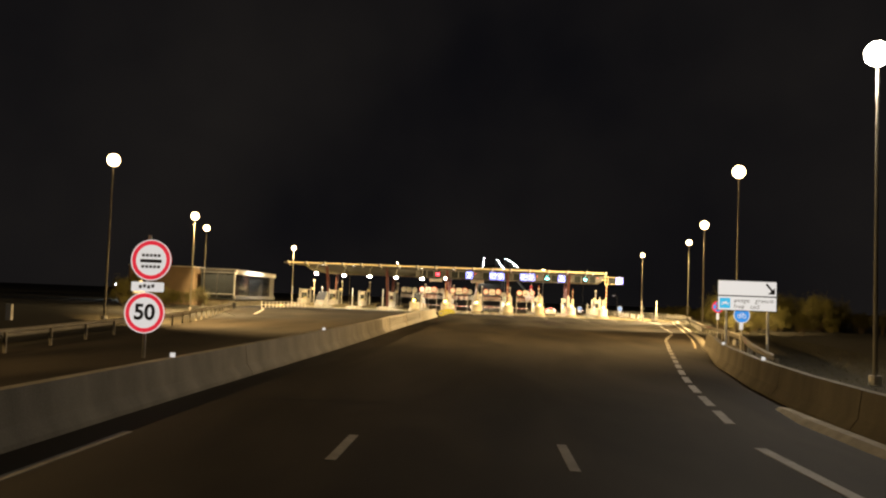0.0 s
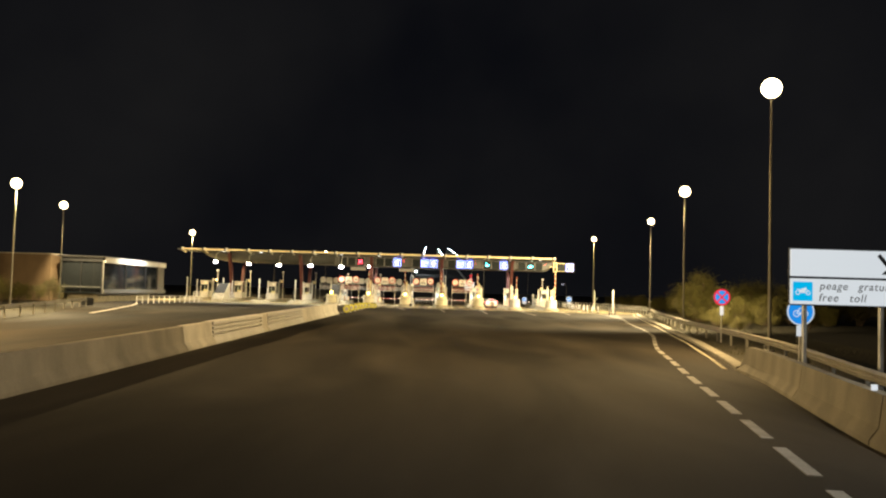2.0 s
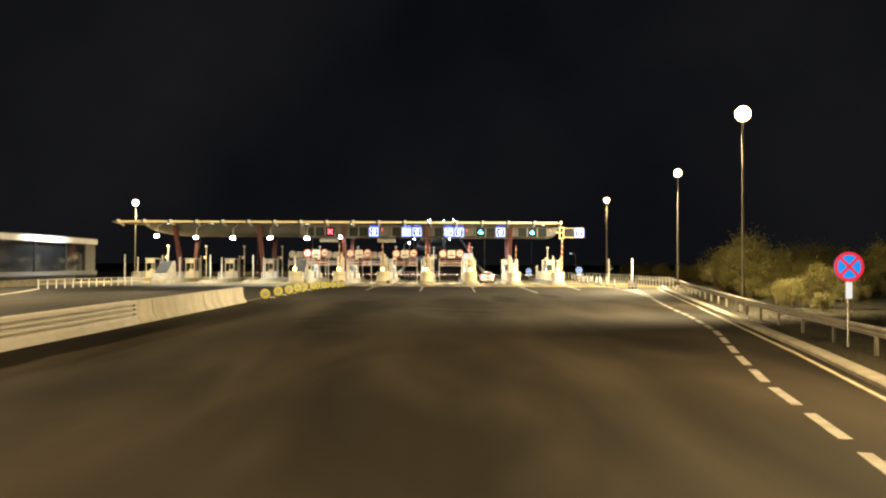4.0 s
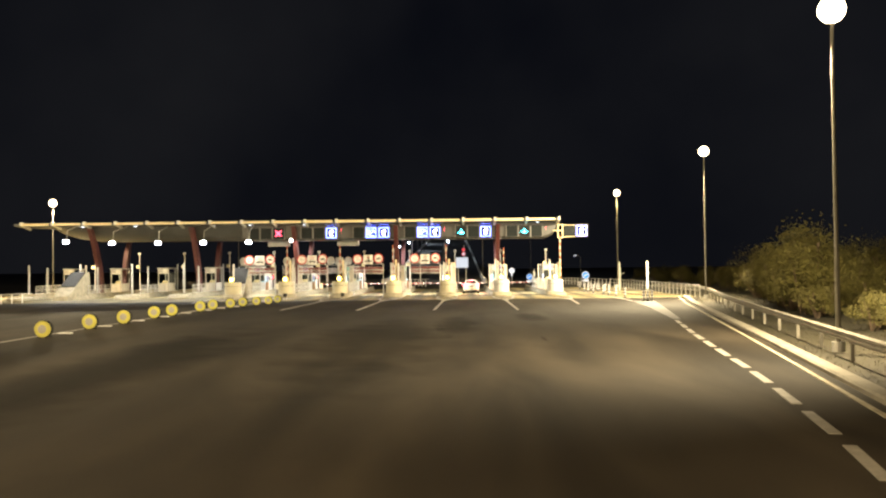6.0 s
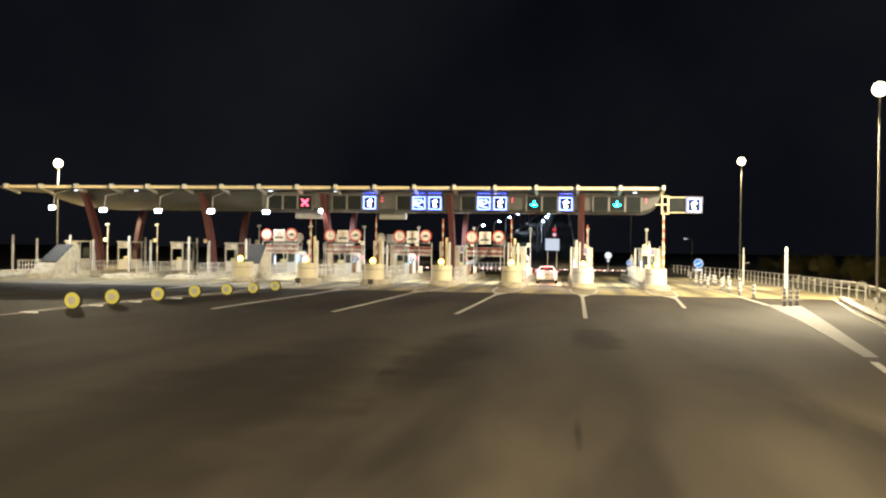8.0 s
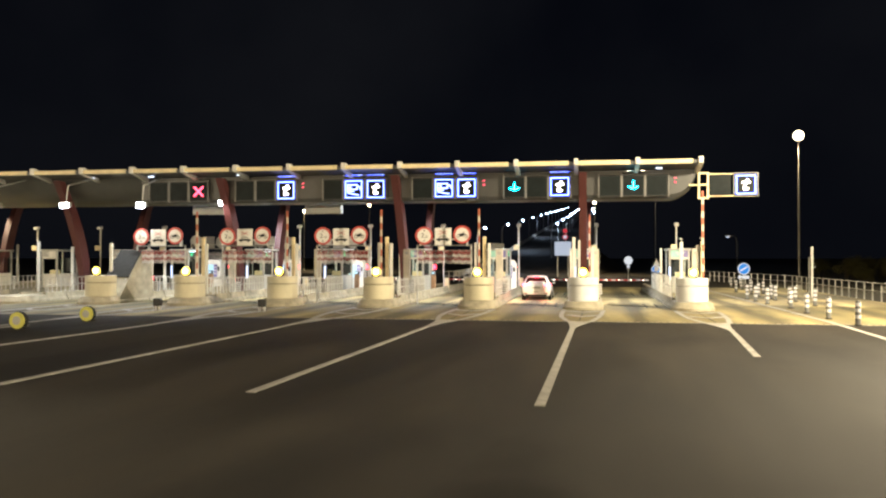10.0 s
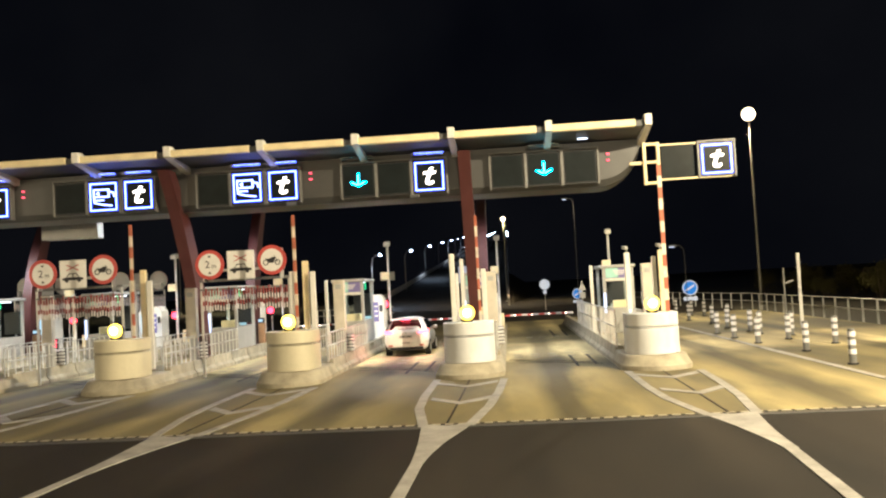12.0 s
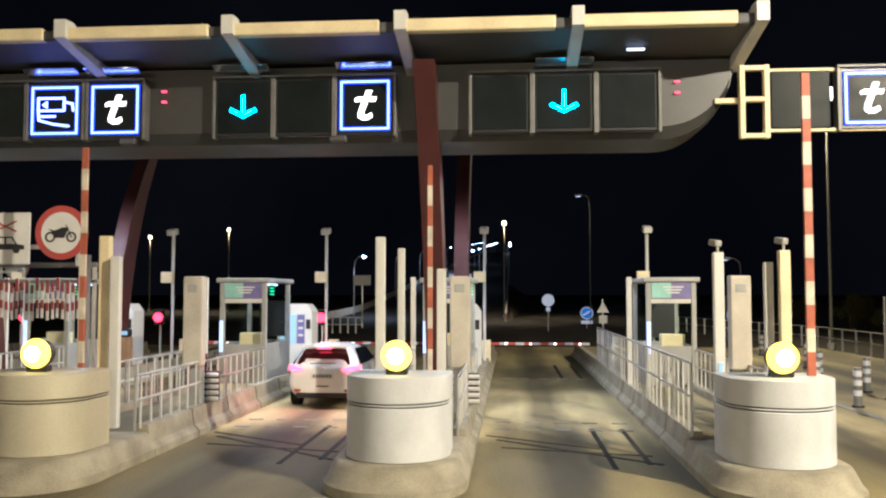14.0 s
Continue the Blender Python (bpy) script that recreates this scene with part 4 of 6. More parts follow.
for x in (14.4, 18.4, 20.92, 7.88, 2.56, -1.58, -2.86, -7.08, -8.36):
    housing(x, lit=False)
# small red warning lamps on the fascia
for x in (11.4, 0.7, 21.9, 13.7, 6.3):
    bm = BM()
    box(bm, (0, -0.03, 0), (0.1, 0.06, 0.035), 0.01)
    for z in (6.9, 6.68):
        solid("warning_lamp", bm.copy() if z > 6.8 else bm, LED_RED, "small red warning lamp on the fascia", "warning lamp", "warning lamps", at=(x, 145.09, z))
# display beside the canopy's end, on its own bracket
t = badge_display(25.55, 6.47, 145.1)
tagged(t, "lit lane display on a bracket beside the canopy")
bracket = thing("display_bracket", (23.28, 145, 6.4), "cream steel bracket frame at the canopy's end", "bracket")
bm = BM()
for x in (-0.15, 0.32):
    box(bm, (x, 0, 0.05), (0.1, 0.16, 1.45), 0.01)
for z in (0.72, 0.1, -0.62):
    box(bm, (0.08, 0, z), (0.45, 0.14, 0.09), 0.01)
box(bm, (-0.4, 0.1, 0.1), (0.5, 0.1, 0.1), 0.01)
part("frame", bm, CREAM, bracket)
bm = BM()
box(bm, (0.95, 0, 0.07), (1.14, 0.16, 1.14), 0.03)
part("blank_panel", bm, PANELD, bracket, "blank grey panel")
bm = BM()
for z in (0.66, -0.52):
    box(bm, (1.5, 0.0, z), (2.5, 0.1, 0.07), 0.01)
part("rail", bm, CREAM, bracket)
# box hung under the hull
for x in (1.1, -6.3):
    t = thing("hung_box", (x, 147.75, 5.62), "grey metal box hung behind the fascia on two straps", "cabinet", "hung boxes")
    bm = BM()
    box(bm, (0, 0, 0), (2.3, 0.5, 0.72), 0.02)
    part("case", bm, GREYW, t)
    for dx in (-0.8, 0.8):
        bm = BM()
        box(bm, (dx, 0.1, 1.08), (0.08, 0.04, 1.5))
        part("strap", bm, SOFFIT, t)

# ---- floodlights below the canopy ----
for k, (x, y, z) in enumerate(((-26.6, 142.0, 5.75), (-21.6, 141.2, 5.55), (-17.4, 142.3, 5.55), (-12.8, 142.2, 5.55), (-8.4, 142.9, 5.55), (-4.4, 145.3, 5.8))):
    t = thing("floodlight", (x, y, z), "glaring white floodlight hung below the canopy", "floodlight", "floodlights")
    bm = BM()
    box(bm, (0, 0.12, 0.08), (0.55, 0.35, 0.3), 0.05)
    part("case", bm, GALV, t)
    bm = BM()
    box(bm, (0, -0.08, 0.02), (0.5, 0.06, 0.28), 0.02)
    part("lens", bm, LAMP_WHITE, t, "glowing lens")
    bm = BM()
    tube(bm, [(0, 0.12, 0.2), (0, 0.3, 1.2), (0, max(0.4, 145.4 - y), 1.9)], 0.04)
    part("bracket", bm, GALV, t)
    lamp("flood_light", (x, y - 0.35, z), 900 if k else 1500, (1.0, 0.9, 0.72), 140, 0.2, (0.1, -0.12, -1))
for k, x in enumerate((19.6, 14.3, 9.05, 3.8, -1.5, -6.7)):
    for y, z, p in ((149.6, 7.36, 1700),):
        t = thing("soffit_lamp", (x, y, z), "flat lamp under the canopy", "ceiling lamp", "soffit lamps")
        bm = BM()
        box(bm, (0, 0, -0.0), (0.2, 0.14, 0.07), 0.02)
        part("case", bm, GALV, t)
        bm = BM()
        box(bm, (0, 0, -0.045), (0.15, 0.1, 0.03), 0.01)
        part("lens", bm, BOOTH_LIT, t, "glowing lens")
        lamp("soffit_light", (x, y, z - 0.12), p, (1.0, 0.92, 0.78), 150, 0.2)


# ---- toll islands ----
def stadium(w, y0, y1, n=12):
    pts = [(w * math.cos(math.pi + math.pi * k / n), y0 + w * math.sin(math.pi + math.pi * k / n)) for k in range(n + 1)]
    return pts + [(w, y1), (-w, y1)]




def island(x):
    t = thing("toll_island", (x, NOSE, 0), "raised grey concrete toll island with stained kerbs", "toll island", "toll islands")
    bm = BM()
    prev = first = None
    n = 29
    for w, dy, z in ((1.0, 0.3, 0.0), (1.0, 0.3, 0.13), (0.965, 0.25, 0.17), (0.9, 0.16, 0.34), (0.875, 0.12, 0.385), (0.85, 0.09, 0.4)):
        row = [bm.verts.new((px, py - (dy if py < 0 else 0), z)) for px, py in stadium(w, 0, 1.6, n - 3)]
        for i in range(n if prev else 0):
            bm.faces.new((prev[i], prev[(i + 1) % n], row[(i + 1) % n], row[i]))
        prev, first = row, first or row
    bm.faces.new(prev)
    part("nose", bm, CONC_DIRTY, t, "rounded stained concrete nose", True)
    for s in (-1, 1):
        for k in range(12):
            y0 = 1.62 + 2.0 * k
            bm = BM()
            rows = [[bm.verts.new((s * u, yy, w)) for u, w in ((0.62, 0), (1.0, 0), (1.0, 0.12), (0.9, 0.22), (0.86, 0.52), (0.66, 0.52))] for yy in (y0, y0 + 1.93)]
            for i in range(6):
                bm.faces.new((rows[0][i], rows[0][(i + 1) % 6], rows[1][(i + 1) % 6], rows[1][i]))
            bm.faces.new(rows[0]); bm.faces.new(rows[1][::-1])
            part("kerb_block", bm, CONC_DIRTY, t)
    bm = BM()
    box(bm, (0, 13.6, 0.2), (1.3, 24, 0.38))
    part("deck", bm, SLAB, t)
    return t


def drum(x, m=DRUMW):
    t = thing("nose_drum", (x, NOSE, 0.4), "scuffed white round crash drum on the island nose", "crash drum", "crash drums")
    for z0, z1 in ((0, 0.735), (0.75, 0.775), (0.79, 1.15)):
        bm = BM()
        prev = None
        for f, z in ((0.975, z0), (1.0, z0 + 0.012), (1.0, z1 - 0.012), (0.985 if z1 < 1 else 0.97, z1)):
            row = [bm.verts.new((px, py, z)) for px, py in stadium(0.74 * f, 0, 0.5, 32)]
            n = len(row)
            for i in range(n if prev else 0):
                bm.faces.new((prev[i], prev[(i + 1) % n], row[(i + 1) % n], row[i]))
            if not prev:
                bm.faces.new(row[::-1])
            prev = row
        bm.faces.new(prev)
        part("band", bm, m, t, smooth=True)
    bm = BM()
    slab_poly(bm, stadium(0.715, 0, 0.48, 24), 0.72, 0.8)
    part("groove", bm, DARK, t)
    return t


def amber_lamp(x):
    t = thing("amber_beacon", (x, NOSE - 0.3, 1.55), "glowing round amber beacon on the drum", "warning light", "amber beacons")
    bm = BM()
    cyl(bm, (0, 0.14, 0.27), 0.19, 0.14, 28, "y")
    box(bm, (0, 0.1, 0.05), (0.3, 0.2, 0.1), 0.02)
    part("case", bm, DARK, t)
    bm = BM()
    v = bmesh.ops.create_uvsphere(bm, u_segments=24, v_segments=14, radius=0.215)["verts"]
    bmesh.ops.scale(bm, vec=(1, 0.55, 1), verts=v)
    bmesh.ops.translate(bm, verts=v, vec=(0, -0.0, 0.27))
    ls = part("lens", bm, AMBER, t, "glowing amber lens")
    bm = BM()
    cyl(bm, (0, -0.1, 0.27), 0.13, 0.05, 24, "y", 0.1)
    part("bulb_glow", bm, AMBER_CORE, ls, "bright centre of the lens")


def post(x, y, h, w=0.16, m=WHITE, z=0.5, label="slim square white post on the island"):
    bm = BM()
    box(bm, (0, 0, h / 2), (w, w * 0.8, h), 0.015)
    return solid("marker_post", bm, m, label, "post", "island posts", at=(x, y, z))


def cabinet_column(x, y):
    t = thing("cabinet_column", (x, y, 0.4), "broad cream cabinet on a grey metal pillar", "cabinet", "cabinet columns")
    bm = BM()
    box(bm, (0, 0.06, 0.5), (0.26, 0.16, 1.0), 0.02)
    part("pillar", bm, GREYW, t, "grey metal pillar")
    bm = BM()
    box(bm, (0, 0, 1.75), (0.38, 0.26, 1.76), 0.025)
    body = part("body", bm, CABINET, t)
    bm = BM()
    box(bm, (0, -0.135, 2.4), (0.2, 0.02, 0.16), 0.01)
    part("slot_plate", bm, GREYW, body)


def raised_boom(x, y, z0, z1, w=0.13):
    t = thing("raised_boom", (x, y, z0), "raised red and white boom standing upright", "barrier boom", "raised booms")
    n = 13
    h = (z1 - z0) / n
    for k in range(n):
        bm = BM()
        box(bm, (0, 0, (k + 0.5) * h), (w, 0.06, h))
        part("stripe", bm, BOOMW if k % 2 else BOOMR, t)


def railing(x, y0, y1, name="island_railing", z=0.45, h=0.9):
    t = thing(name, (x, y0, z), "galvanised tubular railing along the island edge", "railing", "island railings")
    L = y1 - y0
    n = max(2, round(L / 1.5) + 1)
    for k in range(n):
        bm = BM()
        cyl(bm, (0, L * k / (n - 1), h / 2), 0.025, h, 8)
        part("rail_post", bm, GALV, t)
    for zz in (h, h * 0.55):
        bm = BM()
        cyl(bm, (0, L / 2, zz), 0.024, L, 8, "y")
        part("handrail", bm, GALV, t)
    m = round(L / 0.42)
    for k in range(m):
        bm = BM()
        box(bm, (0, L * (k + 0.5) / m, h * 0.5), (0.02, 0.045, h * 0.96))
        part("baluster", bm, WHITE, t)


def booth(x, y, lit=True):
    t = thing("toll_booth", (x, y, 0.4), "white framed toll booth with a green and violet header", "toll booth", "toll booths")
    W, D, Hh = 1.22, 2.4, 2.6
    for sx in (-1, 1):
        for yy in (0.06, D - 0.06):
            bm = BM()
            box(bm, (sx * (W / 2 - 0.06), yy, Hh / 2), (0.12, 0.12, Hh), 0.015)
            part("corner_post", bm, GREYW, t)
    bm = BM()
    box(bm, (0, D / 2, Hh + 0.04), (W + 0.16, D + 0.16, 0.12), 0.03)
    part("roof", bm, GREYW, t)
    bm = BM()
    box(bm, (0, 0.05, 0.5), (W - 0.24, 0.07, 1.0), 0.01)
    box(bm, (0, D - 0.05, 0.5), (W - 0.24, 0.07, 1.0), 0.01)
    for sx in (-1, 1):
        box(bm, (sx * (W / 2 - 0.06), D / 2, 0.5), (0.07, D - 0.24, 1.0), 0.01)
    part("lower_wall", bm, GREYW if lit else WHITE, t)
    bm = BM()
    box(bm, (0, 0.04, 2.4), (W - 0.24, 0.08, 0.46), 0.01)
    hd = part("header", bm, PURPLEP if lit else WHITE, t, "violet header panel" if lit else "")
    bm = BM()
    box(bm, (-0.24, -0.006, 2.4), (0.48, 0.02, 0.42))
    part("header_patch", bm, GREENP if lit else GREYW, hd, "pale green printed field" if lit else "")
    bars(hd, WHITEP, [((0.05, -0.012, 2.46 - 0.07 * k), (0.5 - 0.1 * k, 0.02, 0.035)) for k in range(3)])
    for yy in (0.06, D - 0.06):
        bm = BM()
        box(bm, (0, yy, 1.52), (W - 0.24, 0.012, 1.04))
        p = part("pane", bm, CLEAR, t)
        p.visible_shadow = False
    for sx in (-1, 1):
        bm = BM()
        box(bm, (sx * (W / 2 - 0.06), D / 2, 1.58), (0.012, D - 0.24, 1.14))
        p = part("pane", bm, CLEAR, t)
        p.visible_shadow = False
    bm = BM()
    box(bm, (0, D / 2, 0.9), (W - 0.3, 0.6, 0.06), 0.01)
    part("desk", bm, GALV, t)
    bm = BM()
    box(bm, (0.14, D - 0.16, 1.6), (W - 0.5, 0.06, 1.0), 0.01)
    part("inner_screen", bm, DARK, t, "dark inner partition")
    bm = BM()
    box(bm, (0.1, 0.5, 1.1), (0.6, 0.3, 0.36), 0.03)
    part("terminal", bm, CREAM, t, "cream desk terminal")
    bm = BM()
    box(bm, (0, 0.045, 2.11), (W - 0.24, 0.06, 0.11), 0.01)
    part("transom", bm, WHITE, t)
    if lit:
        bm = BM()
        box(bm, (-W / 2 + 0.05, -0.012, 1.2), (0.09, 0.03, 0.8), 0.01)
        part("light_strip", bm, STRIP_LIT, t, "cold white lit strip")
        bars(t, LED_GREEN, [((W / 2 + 0.005, 0.5, 2.52 - 0.08 * q), (0.02, 0.34, 0.035)) for q in range(4)], "status_bar")
        bm = BM()
        box(bm, (0.35, D * 0.5, Hh - 0.06), (0.1, 1.2, 0.04), 0.01)
        part("tube_light", bm, BOOTH_LIT, t, "lit tube")
    return t


def machine(x, y):
    t = thing("pay_machine", (x, y, 0.4), "white payment machine with a lit panel and violet strip", "payment machine", "payment machines")
    bm = BM()
    prism_xz(bm, [(-0.55, 0), (0.55, 0), (0.55, 1.75), (0.38, 1.98), (-0.38, 1.98), (-0.55, 1.75)], 0, 0.8)
    body = part("body", bm, WHITE, t)
    bm = BM()
    box(bm, (-0.2, -0.012, 1.2), (0.5, 0.024, 0.9), 0.01)
    part("lit_panel", bm, POSTER_LIT, body, "pale blue lit panel")
    bm = BM()
    box(bm, (0.2, -0.012, 1.2), (0.24, 0.024, 0.9), 0.01)
    strip = part("violet_strip", bm, PURPLEP, body, "violet strip with white bars")
    bars(strip, WHITEP, [((0.2, -0.028, 1.45 - 0.22 * k), (0.15, 0.012, 0.07)) for k in range(3)])
    bm = BM()
    box(bm, (0.43, -0.01, 1.35), (0.14, 0.02, 0.3), 0.01)
    part("slot", bm, DARK, body, "dark card slot")


def terminal(x, y):
    t = thing("card_terminal", (x, y, 0.4), "orange-brown and black card terminal on the island", "terminal", "card terminals")
    bm = BM()
    box(bm, (0, 0, 0.5), (0.3, 0.3, 1.0), 0.04)
    part("base", bm, RUST, t)
    bm = BM()
    box(bm, (0, 0, 1.12), (0.28, 0.26, 0.24), 0.05)
    part("head", bm, DARK, t)
    bm = BM()
    box(bm, (0, -0.16, 1.12), (0.2, 0.02, 0.12), 0.01)
    part("screen", bm, POSTER_LIT, t)


def camera_pole(x, y=156.0):
    t = thing("camera_pole", (x, y, 0.5), "slim white pole with a lamp head and box", "camera pole", "camera poles")
    bm = BM()
    cyl(bm, (0, 0, 2.1), 0.05, 4.2, 10)
    part("pole", bm, WHITE, t)
    bm = BM()
    box(bm, (0, -0.1, 4.28), (0.28, 0.4, 0.2), 0.03, (12, 0, 0))
    part("camera_head", bm, WHITE, t)
    bm = BM()
    box(bm, (-0.15, -0.1, 2.75), (0.4, 0.2, 0.36), 0.02)
    part("box", bm, CREAM, t)


def red_signal(x, y, z=1.8, shine=0):
    t = thing("lane_signal", (x, y, 0.5), "red glowing lane signal on a short post", "traffic light", "lane signals")
    bm = BM()
    cyl(bm, (0, 0.1, (z - 0.5) / 2), 0.04, z - 0.5, 8)
    part("post", bm, GALV, t)
    bm = BM()
    box(bm, (0, 0, z - 0.4), (0.34, 0.2, 0.56), 0.03)
    part("case", bm, DARK, t)
    bm = BM()
    cyl(bm, (0, -0.12, z - 0.42), 0.16, 0.06, 20, "y")
    part("lens", bm, SIGNAL_RED, t, "glowing red lens")
    if shine:
        lamp("signal_light", (x, y - 0.25, z + 0.1), shine, (1.0, 0.04, 0.06), 66, 0.12, (0, -1, -0.4))


def exit_boom(xa, xb, y=157.2, z=1.0):
    t = thing("exit_boom", (xa, y, 0.4), "lowered red and white exit boom with small lamps", "barrier boom", "exit booms")
    bm = BM()
    box(bm, (-0.2, 0, 0.35), (0.35, 0.35, 0.75), 0.03)
    part("motor_box", bm, CREAM, t)
    n = 12
    L = xb - xa
    for k in range(n):
        bm = BM()
        box(bm, (L * (k + 0.5) / n, 0, z - 0.4), (L / n, 0.06, 0.085))
        part("stripe", bm, STRIPW if k % 2 else REDP, t)
    for k in range(4):
        bm = BM()
        box(bm, (L * (k + 0.6) / 4, -0.04, z - 0.4), (0.07, 0.04, 0.05), 0.01)
        part("lamp", bm, LED_WARM, t, "tiny white lamp")


def louvre(x, y):
    t = thing("slatted_marker", (x, y, 0.52), "small white slatted marker box on the kerb", "marker", "slatted markers")
    bm = BM()
    box(bm, (0, 0.1, 0.3), (0.5, 0.1, 0.6), 0.01)
    part("back", bm, DARK, t)
    for dx in (-0.14, 0.14):
        for k in range(5):
            bm = BM()
            box(bm, (dx, 0, 0.06 + 0.12 * k), (0.25, 0.08, 0.06), 0.01, (25, 0, 0))
            part("slat", bm, WHITEP, t)
    bm = BM()
    box(bm, (-0.08, 0.06, 0.78), (0.17, 0.08, 0.36), 0.015)
    c = part("status_case", bm, DARK, t, "small dark status case")
    for dz in (-0.08, 0.02, 0.12):
        bm = BM()
        box(bm, (-0.08, 0.012, 0.76 + dz), (0.09, 0.012, 0.06), 0.004)
        part("status_mark", bm, LED_RED, c, "small red lit mark")


CLEAR = bpy.data.materials.new("clear_pane")
CLEAR.use_nodes = True
nb = CLEAR.node_tree.nodes["Principled BSDF"]
nb.inputs["Transmission Weight"].default_value = 1.0
nb.inputs["Roughness"].default_value = 0.02
nb.inputs["IOR"].default_value = 1.02
nb.inputs["Base Color"].default_value = (0.85, 0.92, 0.9, 1)

for k, x in enumerate(OWN):
    island(x)
    drum(x, DRUMW if k < 2 else DRUM_YELLOW_LIT)
    amber_lamp(x)
    booth(x + (0.3 if k == 0 else 0), 149.5)
    if k:
        machine(x + (-0.35 if k == 3 else 0.15), 154.2)
    if k > 2:
        terminal(x + 0.6, 152.9)
    camera_pole(x + 0.75)
    red_signal(x + (0.45, 0.22, 0.4, -0.08, 0.3, 0.3, 0.3)[k], 153.0 if k == 0 else 156.9, shine=220 if 1 < k < 6 else 0)
    louvre(x + 0.72, 144.9)
    railing(x + 0.76, 141.6, 149.0)
    if k:
        railing(x - 0.78, 141.6, 149.0)
    else:
        railing(x - 0.84, 141.8, 156.2, h=1.15)
    if k != 1:
        post(x - 0.35, 142.0, 2.85)
    cabinet_column(x + 0.63, 144.5)
    post(x - 0.8, 149.0, 2.6, 0.12)
    if k:
        exit_boom(x + 0.95, x + 5.27 - 1.0)
raised_boom(22.74, 140.3, 1.55, 5.8, 0.11)
raised_boom(17.3, 141.6, 0.5, 4.75, 0.075)
for x in OWN[2:6]:
    raised_boom(x - 0.12, 141.5, 0.5, 5.1, 0.09)
    post(x + 0.14, 141.75, 3.15, 0.18, CREAM, label="thick cream post behind the nose drum")
    post(x + 0.4, 141.6, 2.8, 0.16)
post(16.5, 141.6, 3.1, 0.15)
post(16.76, 142.2, 2.95, 0.12)
post(17.44, 142.1, 2.6, 0.15)
bm = BM()
box(bm, (0, -0.075, 0.62), (0.07, 0.02, 0.95), 0.006)
solid("light_strip", bm, POSTER_LIT, "cold lit strip on the front of a post", "strip light", at=(21.9, 142.0, 0.5))
post(22.93, 142.0, 2.88, 0.17, CREAM, label="thick cream post with a camera on top")
post(22.74, 142.2, 2.7, 0.14)
for x, y, z in ((22.93, 142.0, 3.38), (21.9, 142.0, 3.35)):
    t = thing("post_camera", (x, y, z), "small grey camera on top of a post", "camera", "post cameras")
    bm = BM()
    cyl(bm, (0, 0, 0.06), 0.02, 0.12, 8)
    part("stem", bm, GALV, t)
    bm = BM()
    box(bm, (-0.05, -0.05, 0.15), (0.12, 0.2, 0.1), 0.02, (10, 0, 25))
    part("body", bm, GREYW, t)
# small dark boxes on legs beside two noses
for x in (-3.2, 2.1):
    t = thing("foot_box", (x, 135.3, 0), "small dark box on two legs before the islands", "box", "foot boxes")
    bm = BM()
    box(bm, (0, 0, 0.4), (0.34, 0.3, 0.36), 0.03)
    part("body", bm, DARK, t)
    for s in (-1, 1):
        bm = BM()
        box(bm, (s * 0.12, 0, 0.11), (0.04, 0.2, 0.22))
        part("leg", bm, GALV, t)
# islands of the other direction
for k, x in enumerate(FAR_SIDE):
    island(x)
    tagged(booth(x, 151.0, False), "plain white toll booth of the other direction")
    camera_pole(x + 0.8)
    post(x - 0.4, 143, 3.0, m=GREYW)
    post(x + 0.5, 145, 2.7, m=GREYW)
    post(x + 0.6, 154, 3.0, m=GREYW)
    railing(x + 0.84, 141.9, 149.0)
for x, y0, run_y, top_z in ((ISLANDS[9], 137.5, 4.2, 2.7), (ISLANDS[6] + 0.2, 140.4, 2.9, 3.0)):
    t = thing("wedge_block", (x, y0, 0), "pale sloped concrete wedge with a dark top panel", "crash wedge", "crash wedges")
    side = ((0, 0), (0.35, 0.42), (run_y, top_z), (run_y + 0.7, top_z), (run_y + 1.2, 0))
    bm = BM()
    a = [bm.verts.new((-0.75, y, z)) for y, z in side]
    b = [bm.verts.new((0.75, y, z)) for y, z in side]
    bm.faces.new(a); bm.faces.new(b[::-1])
    for i in range(5):
        bm.faces.new((a[i], a[(i + 1) % 5], b[(i + 1) % 5], b[i]))
    part("body", bm, CONC_DIRTY, t)
    slope = math.atan2(top_z - 0.42, run_y - 0.35)
    bm = BM()
    box(bm, (0, 0.35 + (run_y - 0.35) * 0.68 - 0.03, 0.42 + (top_z - 0.42) * 0.68 + 0.03), (1.4, (run_y - 0.35) * 0.6 / math.cos(slope), 0.08), 0.01, (math.degrees(slope), 0, 0))
    part("top_panel", bm, RUBBER, t, "dark panel on the slope")


# ---- signs ----
def disc_sign(parent, c, r, rim, face, y=0.0, depth=0.03):
    bm = BM()
    cyl(bm, (c[0], y, c[1]), r, depth, 36, "y")
    pl = part("plate", bm, rim, parent, "round red-rimmed plate")
    bm = BM()
    cyl(bm, (c[0], y - depth / 2 - 0.002, c[1]), r * 0.76, 0.012, 36, "y")
    part("face", bm, face, pl, "white sign face")
    return pl


def motorcycle(bm, cx, cz, s, y):
    """A plain motorcycle pictogram."""
    for dx in (-0.62, 0.62):
        ring(bm, (cx + dx * s, y, cz - 0.25 * s), 0.2 * s, 0.3 * s, 0.008, 18)
    prism_xz(bm, [(cx + u * s, cz + v * s) for u, v in ((-0.75, 0.22), (-0.35, 0.12), (0.1, 0.3), (0.45, 0.28), (0.35, 0.02), (0.2, -0.3), (-0.3, -0.3), (-0.45, 0.0))], y - 0.004, y + 0.004)
    strokes(bm, [[(cx + 0.3 * s, cz + 0.42 * s), (cx + 0.62 * s, cz - 0.25 * s)]], 0.06 * s, y, 0.008)


